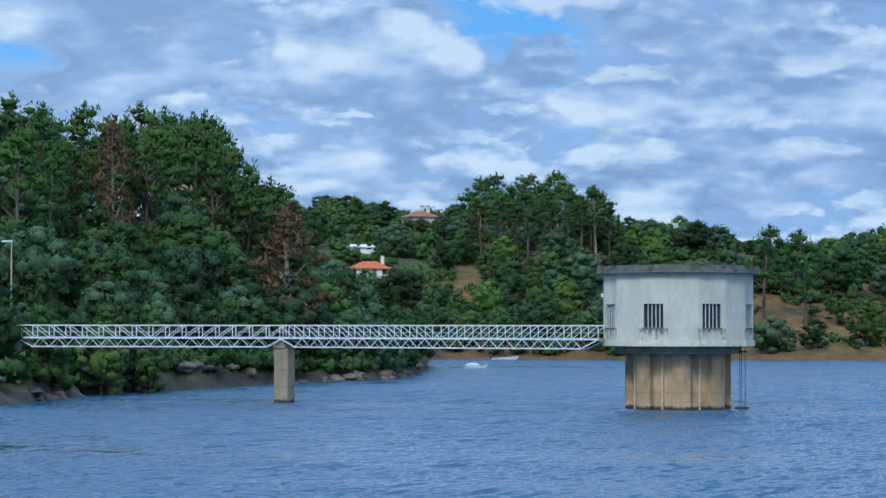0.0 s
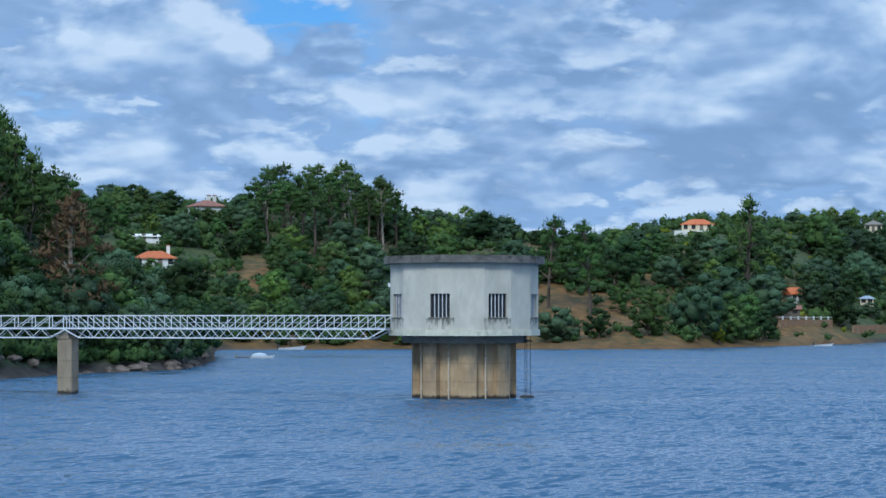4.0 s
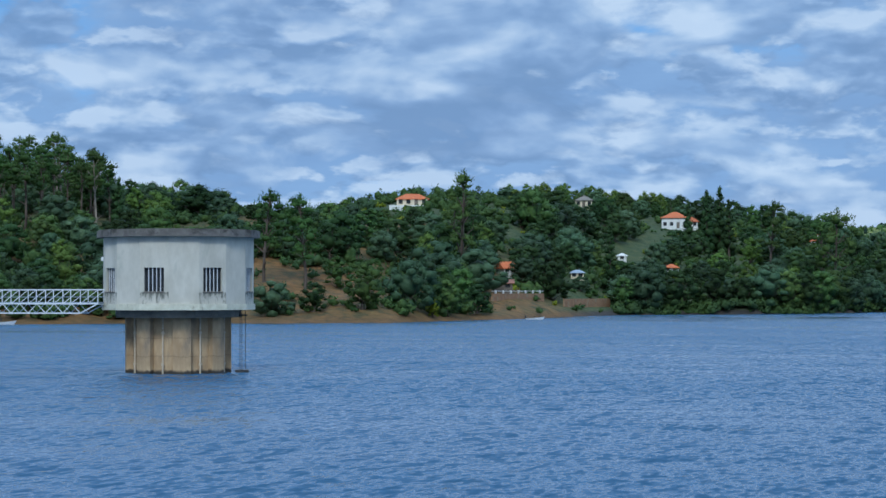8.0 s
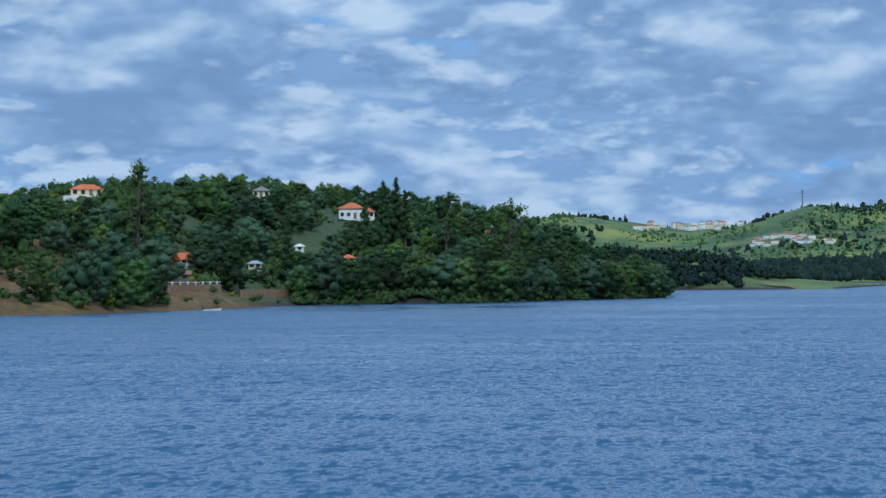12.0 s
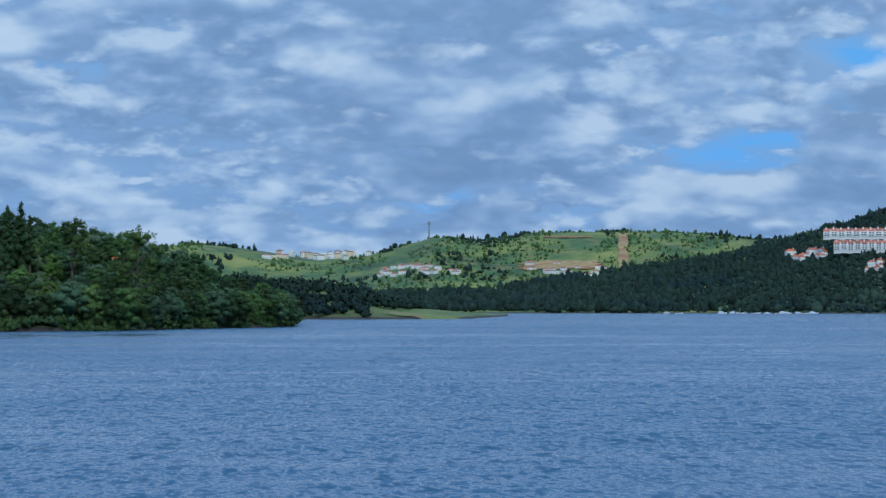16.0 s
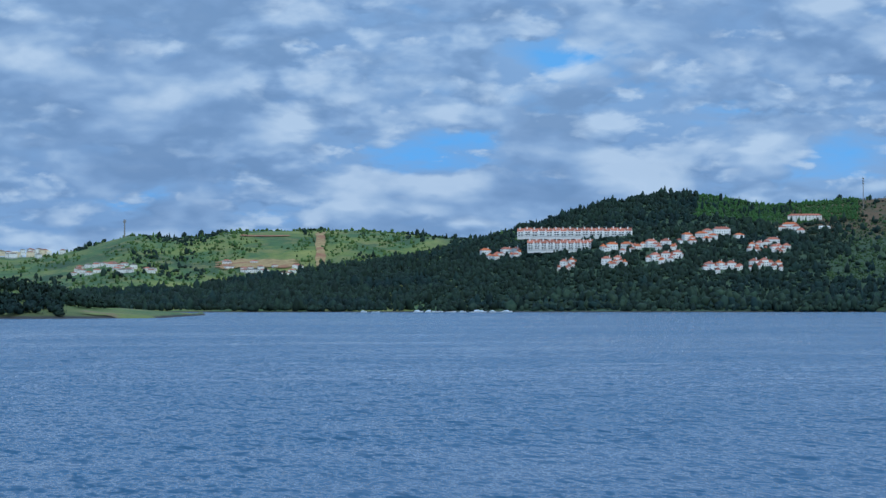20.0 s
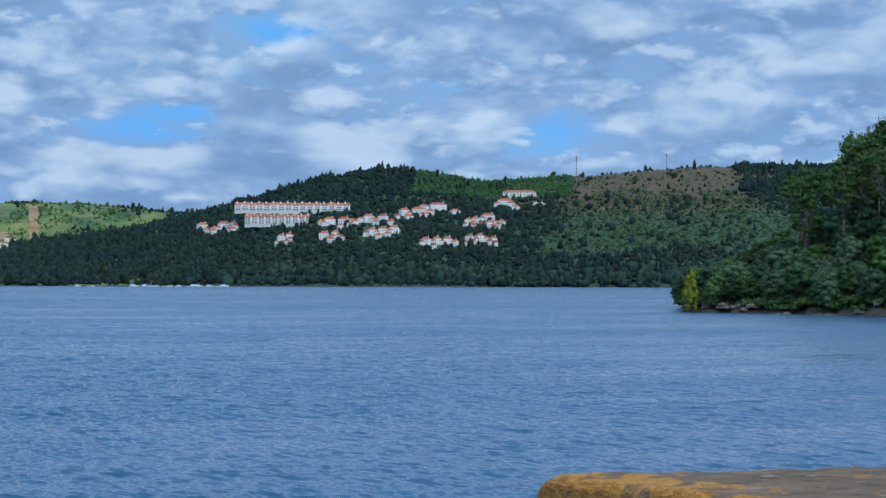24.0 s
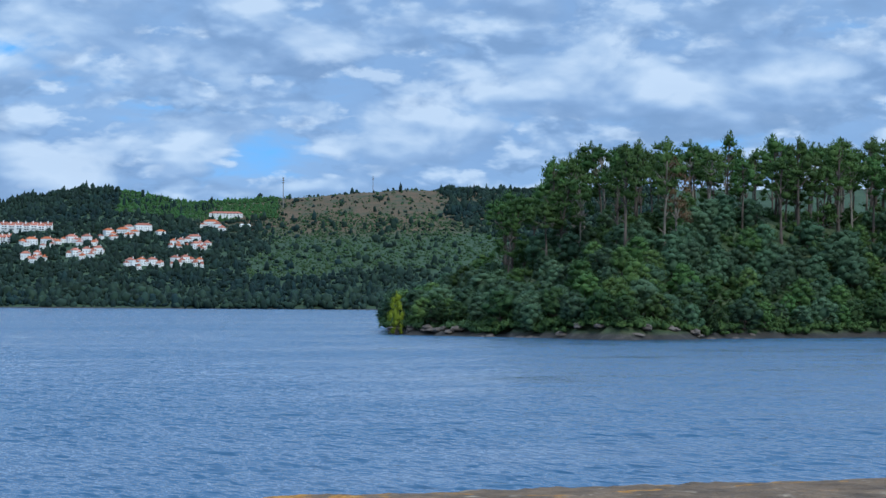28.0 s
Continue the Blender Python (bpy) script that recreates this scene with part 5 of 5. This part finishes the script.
for a, r, tall, kind in ((8.85, 409, 7.5, "cool"), (9.98, 411, 6, "dark"), (11.3, 414, 8.5, "round"), (12.6, 424, 10.5, "cool"), (13.6, 434, 8, "round"), (14.4, 447, 6.5, "dark"), (10.6, 444, 7, "round"), (13.2, 426, 4, "yellow")):
    plant(kind, a, r, tall, 1.15, group="trees on the central hill")

# the wooded point
plant("yellow", 54.83, 427, 9.0, 0.6, group="trees on the wooded point")
TAKEN.append((spot(54.78, 434), 8.0))
wood(115, ["tall_pine", "tall_pine", "pine"], 57.7, 72, right_shore, (52, 135), (15, 24), 4.6, "pines on the wooded point", top=right_sky, wide=(0.85, 1.2), even=(0.84, 1.03))
wood(60, ["cool", "dark", "round", "cool"], 54.6, 72, right_shore, (3, 11), (4.5, 7.5), 4.2, "trees on the wooded point", top=right_sky, wide=(1.0, 1.3), floor=0.2)
wood(170, ["round", "cool", "cool", "round", "cool"], 54.7, 72, right_shore, (9, 80), (5, 8), 4.8, "trees on the wooded point", top=right_sky, wide=(0.95, 1.3))
plant("dead", 62.4, 450, EYE + 450 * math.tan(radians(4.0)) - float(land(62.4, 450)), 1.0, group="pines on the wooded point")


def thicket(name, label, count, a0, a1, r_of, depth, size, seed, material="thicket", skip=None, leaves=22, leaf=0.42, floor=0.6):
    """Undergrowth that nobody could count: one mesh of ragged clumps on the ground."""
    rng = np.random.default_rng(seed)
    forms = []
    for k in range(10):
        form = Leaves(seed * 31 + k)
        for way in rng.normal(0, 0.42, (3, 3)):
            form.bough((way[0], way[1], abs(way[2]) * 0.5), (0.62, 0.62, rng.uniform(0.5, 0.7)), leaves, leaf / (0.5 * (size[0] + size[1])), middle=(0, 0, -0.3))
        forms.append(form)
    a = rng.uniform(a0, a1, count)
    r = r_of(a) + rng.uniform(*depth, count)
    z, s = land(a, r), rng.uniform(*size, count)
    good = [i for i in range(count) if z[i] >= floor and not (skip and skip(a[i], r[i]))
            and math.degrees(math.atan2(z[i] + s[i] * 1.2 - EYE, r[i])) <= low_enough(a[i], r[i], math.degrees(s[i] / r[i]))]
    a, r, z, s = a[good], r[good], z[good], s[good]
    gather = Leaves(seed)
    at = np.stack([r * np.sin(np.radians(a)), r * np.cos(np.radians(a)), z + s * 0.3], -1)
    gather.stamp(forms, at, np.stack([s, s, s * rng.uniform(0.8, 1.1, len(s))], -1), rng.uniform(0, math.tau, len(s)))
    ob = new(name, gather.mesh(name, material))
    return tagged(ob, label, "vegetation", kind="stuff")


thicket("shore_thicket", "dense green undergrowth on the wooded shore", 1500, -19, -0.5, left_shore, (0.5, 130), (0.9, 2.0), 5, leaves=20, leaf=0.36)
thicket("hill_thicket", "mixed green undergrowth between the trees of the hill", 2000, -4, 28.4, mid_shore, (2, 260), (1.4, 3.4), 6, skip=bare, leaves=16, leaf=0.6)
thicket("point_thicket", "dense green undergrowth on the wooded point", 1300, 54.5, 70, right_shore, (3, 130), (1.0, 2.4), 7, leaves=18, leaf=0.5)
thicket("spit_wood", "dark low wood on the flat land behind the headland", 420, 24, 31.8, spit_shore, (2, 160), (3.0, 6.5), 8, "far_wood", lambda a, r: a > 30.2 and r < spit_shore(a) + 80, 18, 1.3)


thicket("shore_bushes", "dark low bushes hanging over the water's edge", 330, -19, -0.6, left_shore, (1.6, 9), (0.7, 1.7), 9, leaves=18, leaf=0.32, floor=0.9)
thicket("bank_bushes", "low green bushes on the stony bank", 200, -8.5, -4.2, left_shore, (3.5, 14), (1.0, 2.2), 14, leaves=20, leaf=0.38, floor=0.0)
def by_the_bay(a, r):
    return math.sin(a * 5.3 + r * 0.21) + math.sin(a * 13.1 - r * 0.13) < -0.1


thicket("bay_bushes", "low green and dry bushes scattered over the red slope", 560, 2.5, 18.2, mid_shore, (3, 85), (0.7, 1.9), 15, leaves=18, leaf=0.4, skip=by_the_bay)
thicket("garden_bushes", "low bushes and fruit trees in the gardens below the houses", 1100, -3, 25, mid_shore, (15, 230), (0.6, 1.5), 16, leaves=18, leaf=0.4, skip=bare)
thicket("garden_shrubs", "yellow-green shrubs in the gardens below the houses", 110, 10, 24, mid_shore, (15, 230), (0.6, 1.6), 17, "leaf_yellow", leaves=18, leaf=0.4)
thicket("headland_bushes", "dark low bushes hanging over the water's edge", 420, 18.2, 28.6, mid_shore, (-1.5, 5), (0.9, 2.2), 10, leaves=18, leaf=0.5, floor=-0.4)
thicket("point_bushes", "dark low bushes hanging over the water's edge", 520, 54.5, 72, right_shore, (0.8, 7), (0.8, 1.6), 12, leaves=18, leaf=0.36, floor=0.45)


def rock(a, r, size, label="pale brown boulder at the water's edge", seed=0):
    rng = np.random.default_rng(seed)
    bm = bmesh.new()
    bmesh.ops.create_icosphere(bm, subdivisions=3, radius=1.0)
    for v in bm.verts:
        n = noise.noise(v.co * 1.3 + Vector((seed, 0, 0))) * 0.35 + noise.noise(v.co * 3.1 + Vector((0, seed, 0))) * 0.14
        v.co = v.co * (1 + n)
        v.co.z = v.co.z * 0.9 + 0.25 * max(0, 0.6 - abs(v.co.x))
    bm.transform(Matrix.Diagonal((size[0], size[1], size[2], 1)))
    me = bpy.data.meshes.new("rock")
    bm.to_mesh(me)
    bm.free()
    me.materials.append(M["rock"])
    ob = tagged(new("boulder", me), label, "rock", "boulders on the shore")
    ob.matrix_basis = Matrix.Translation(spot(a, r, size[2] * 0.2)) @ Matrix.Rotation(rng.uniform(0, 6), 4, "Z")
    return ob


rock(-10.05, 184, (1.3, 1.0, 1.2), "large pale pinkish boulder by the water", 3)
rock(-10.75, 181, (1.2, 0.7, 0.6), "pale flat boulder by the water", 8)
for a, r, size in ((-1.0, 262, (2.2, 1.2, 1.0)), (-0.72, 274, (1.9, 1.0, 0.7)), (-1.4, 250, (1.7, 1.1, 1.1))):
    rock(a, r, size, "brown rock ledge at the tip of the wooded shore", int(r))
rock(-11.4, 178, (1.0, 0.8, 0.6), seed=5)
for k in range(46):
    a = random.uniform(-12, -0.6)
    rock(a, float(left_shore(a)) + random.uniform(-0.5, 1.5), (random.uniform(0.5, 1.5), random.uniform(0.4, 0.9), random.uniform(0.25, 0.7)), "brown rock on the stony bank", seed=120 + k)
for k in range(44):
    a = random.uniform(54.7, 64.5)
    rock(a, float(right_shore(a)) + random.uniform(-0.5, 1.2), (random.uniform(0.6, 1.8), random.uniform(0.5, 1.0), random.uniform(0.3, 0.7)), seed=40 + k)


def strip(name, label, material, a0, a1, r0, r1, lift, across, along):
    """A patch of bare or mown ground that lies on the hill, with an uneven outline."""
    a, t = np.meshgrid(np.linspace(a0, a1, across), np.linspace(0, 1, along))
    edge = 0.16 * np.sin(t * 21 + a0) + 0.1 * np.sin(t * 47)
    mid = (a0 + a1) / 2
    a = mid + (a - mid) * (0.85 + edge * 0.6)
    r = r0 + (r1 - r0) * t + (r1 - r0) * 0.07 * np.sin((a - a0) * 9)
    z = land(a, r) + lift
    v = np.stack([r * np.sin(np.radians(a)), r * np.cos(np.radians(a)), z], -1).reshape(-1, 3)
    f = [(j * across + i, j * across + i + 1, (j + 1) * across + i + 1, (j + 1) * across + i) for j in range(along - 1) for i in range(across - 1)]
    me = mesh_of(name, v.tolist(), f, True)
    me.materials.append(M[material])
    return tagged(new(name, me), label, "ground", kind="structure")


strip("firebreak", "ochre firebreak cut through the far woods", "sand", 37.0, 37.3, 3560, 4020, 2.0, 8, 60)
strip("quarry", "bare ochre and red earth slope above the far village", "sand", 34.2, 36.7, where_rises(35.4, 1.05, 3200, 4200), where_rises(35.4, 1.27, 3200, 4200), 2.0, 60, 16)
strip("sand_track", "pale sandy track on the far green hill", "sand", 34.9, 36.4, 3985, 4005, 1.5, 60, 8)
strip("spit_meadow", "bright green mown field on the low spit", "field", 30.6, 32.9, 1165, 1200, 0.6, 40, 16)


def far_wood(name, label, count, a0, a1, r0, r1, size, seed, keep=None, material="far_wood", flat=1.0, cleared=True):
    rng = np.random.default_rng(seed)
    verts, faces = BALL[1]
    a, r = rng.uniform(a0, a1, count), np.sqrt(rng.uniform(r0 * r0, r1 * r1, count))
    z = land(a, r)
    good = z > 1.0
    if keep is not None:
        good &= keep(a, r, z)
    s = rng.uniform(*size, count)
    seen = np.degrees(np.arctan2(z + s * 1.5 - EYE, r))
    for b, w, far, angle in VIEWS if cleared else []:
        good &= ~((r < far + 12) & (r > far - 500) & (np.abs(a - b) < w + 0.06) & (seen > angle + 0.02))
    a, r, z, s = a[good], r[good], z[good], s[good]
    n = len(a)
    s = s * rng.choice([0.6, 0.8, 1.0, 1.25], n)
    lump = np.clip(1 + rng.normal(0, 0.34, (n, len(verts), 1)), 0.4, 1.8)
    tall = rng.choice([0.7, 0.9, 1.2, 1.7], n) * flat
    at = np.stack([r * np.sin(np.radians(a)), r * np.cos(np.radians(a)), z + s * 0.5 * tall], -1)
    taper = 1 - np.clip(verts[None, :, 2:3], 0, 1) * (tall[:, None, None] > 1.5) * 0.55
    shape = np.stack([s, s, s * tall], -1)[:, None, :]
    v = (at[:, None, :] + verts[None] * lump * shape * np.concatenate([taper, taper, np.ones_like(taper)], -1)).reshape(-1, 3)
    f = (faces[None] + (np.arange(n) * len(verts))[:, None, None]).reshape(-1, 3)
    me = mesh_of(name, v, f, True)
    me.materials.append(M[material])
    return tagged(new(name, me), label, "vegetation", kind="stuff")


def scrubby(a, r, z):
    """The open slope under the bare hilltop."""
    seen = np.degrees(np.arctan2(z - EYE, r))
    heath = (a > 51.7 + 0.3 * wob(a, r, 60.0)) & (a < 56.5 + 0.35 * wob(a, r, 75.0)) & (seen > 2.42 + 0.2 * wob(a, r, 80.0)) & (np.sin(r * 7.7 + a * 51.3) < 0.9)
    return ~heath & (a > 51.2 + 0.35 * wob(a, r, 70.0)) & (a < 57.8) & (seen > 0.95 + 0.22 * wob(a, r, 120.0)) & ~((a > 56.4 + 0.35 * wob(a, r, 75.0)) & (seen > 2.1 + 0.3 * wob(a, r, 90.0)))


def planted(a, r, z):
    """The young plantation that covers the crest above the hotel."""
    seen = np.degrees(np.arctan2(z - EYE, r))
    return (a > 47.3 + 0.1 * wob(a, r, 50.0)) & (a < 51.6) & (seen > 2.35 + 0.12 * wob(a, r, 90.0))


def on_dark_hill(a, r, z):
    base = 2600 + 30 * wob(a, r, 260.0)
    few = np.sin(r * 12.9 + a * 78.2) > 0.93
    heath = (a > 51.5) & (a < 56.3 + 0.35 * wob(a, r, 75.0)) & (np.degrees(np.arctan2(z - EYE, r)) > 2.3)
    return ~heath & (r > base + 2) & (r < base + 950) & (z > 1) & ~(scrubby(a, r, z) & ~few) & ~planted(a, r, z)


def in_village(a, r, z):
    """Just below some of the villas and terraces, so that only their feet are hidden."""
    near = np.zeros(a.shape, bool)
    top = np.degrees(np.arctan2(z + 6.0 - EYE, r))
    for b, w, far, angle in VIEWS:
        near |= (r < far - 5) & (r > far - 170) & (np.abs(a - b) < w + 0.15) & (top < angle + 0.09) & (far > 2000)
    return near


def in_folds(a, r, z):
    return wob(a, r, 120.0) + 0.6 * wob(a, r, 47.0) > 0.55


# woods across the lake, their leaves tinted with the blue of the haze
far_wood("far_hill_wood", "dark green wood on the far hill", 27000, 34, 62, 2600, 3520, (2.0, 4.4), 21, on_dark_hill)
far_wood("far_shore_trees", "rounded trees along the foot of the far hill", 900, 42, 62, 2600, 2720, (3.4, 6.2), 31, None, "far_trees", 0.9)
far_wood("plantation", "bright green young plantation on the crest of the far hill", 8000, 46.8, 52, 3000, 3480, (1.3, 2.4), 32, planted, "plantation")
far_wood("hill_scrub", "low green scrub on the open far slope", 15000, 50, 58, 2640, 3480, (0.7, 2.0), 33, scrubby, "scrub", 0.75)
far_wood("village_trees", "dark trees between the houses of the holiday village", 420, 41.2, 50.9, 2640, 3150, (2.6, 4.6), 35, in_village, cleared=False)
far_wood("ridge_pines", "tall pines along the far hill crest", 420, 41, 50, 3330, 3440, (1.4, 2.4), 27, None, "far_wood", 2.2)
far_wood("hilltop_bushes", "dark bushes dotted over the bare far hilltop", 260, 51, 58, 3080, 3480, (1.5, 4.0), 28)
# real shore trees, made denser to darken the low slopes as cloud shadow does
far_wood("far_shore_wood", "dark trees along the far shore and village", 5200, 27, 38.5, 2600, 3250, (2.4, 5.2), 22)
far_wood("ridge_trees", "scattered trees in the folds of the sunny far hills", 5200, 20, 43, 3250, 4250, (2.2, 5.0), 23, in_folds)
far_wood("young_grove", "light green young trees on the sunny far hills", 6500, 21, 43, 3300, 4260, (1.2, 3.2), 26, lambda a, r, z: (wob(a, r, 75.0) > -0.4) & ((a > 30.5) | (wob(a, r, 75.0) > 0.2)), "grove")


# ---- the dam's parapet in front of the camera ----
def make_parapet():
    a, b = flat_spot(50.57, 6.62), flat_spot(67.9, 7.72)
    b = a + (b - a) * 3.0
    wall = thing("parapet", "weathered concrete parapet with orange lichen on its corner", "parapet")
    inward = Vector((-0.214, -0.977, 0))  # the way in which its end runs back

    span = (b - a).length
    way = (b - a).normalized()
    turn = Matrix(((way.x, -way.y, 0, a.x), (way.y, way.x, 0, a.y), (0, 0, 1, 0), (0, 0, 0, 1)))
    skew = inward.dot(way) / inward.dot(Vector((way.y, -way.x, 0)))
    # crumbling coping, swept along the wall: y is its depth towards the road
    outline = [(0.0, 5.0), (0.0, 5.2), (0.0, 5.365), (0.012, 5.39), (0.04, 5.4), (0.15, 5.403), (0.3, 5.405), (0.45, 5.403), (0.6, 5.405), (0.75, 5.402), (0.9, 5.402), (1.06, 5.4), (1.09, 5.385), (1.1, 5.36), (1.1, 5.2), (1.1, 5.0)]
    stations = list(np.arange(0, 4.2, 0.03)) + list(np.arange(4.2, span, 0.4))
    verts, faces, k = [], [], len(outline)
    for i, x in enumerate(stations):
        for y, z in outline:
            p = Vector((x * 6, y * 6, z * 6))
            worn = noise.noise(p) * 0.008 + noise.noise(p * 3.3) * 0.005 + noise.noise(p * 9.0) * 0.003
            round_off = 0.03 * math.exp(-(x / 0.03) ** 2) if z > 5.3 else 0.0
            verts.append((x + y * skew + round_off * 0.5, -y, z + worn - round_off))
        if i:
            faces += [((i - 1) * k + j, (i - 1) * k + j + 1, i * k + j + 1, i * k + j) for j in range(k - 1)]
    faces += [tuple(range(k - 1, -1, -1))]
    faces = [f[::-1] for f in faces]
    me = mesh_of("coping", verts, faces, True)
    part("coping", me, "parapet", wall, "lichen-spotted concrete coping", m=turn)
    bm = bmesh.new()
    low = [bm.verts.new((x + y * skew, -y, -4.0)) for x, y in ((0.05, 0.05), (span, 0.05), (span, 1.05), (0.05, 1.05))]
    high = [bm.verts.new((v.co.x, v.co.y, 5.0)) for v in low]
    for i in range(4):
        bm.faces.new((low[i], low[(i + 1) % 4], high[(i + 1) % 4], high[i]))
    bm.faces.new(low[::-1]), bm.faces.new(high)
    part("wall_body", bm, "dark_concrete", wall, m=turn)
    part("dam_crest", boxed(-45, -9, -4, 14, 3.0, 4.4), "dark_concrete")
    tagged(bpy.data.objects["dam_crest"], "plain concrete dam crest under the camera", "dam", kind="structure")


make_parapet()
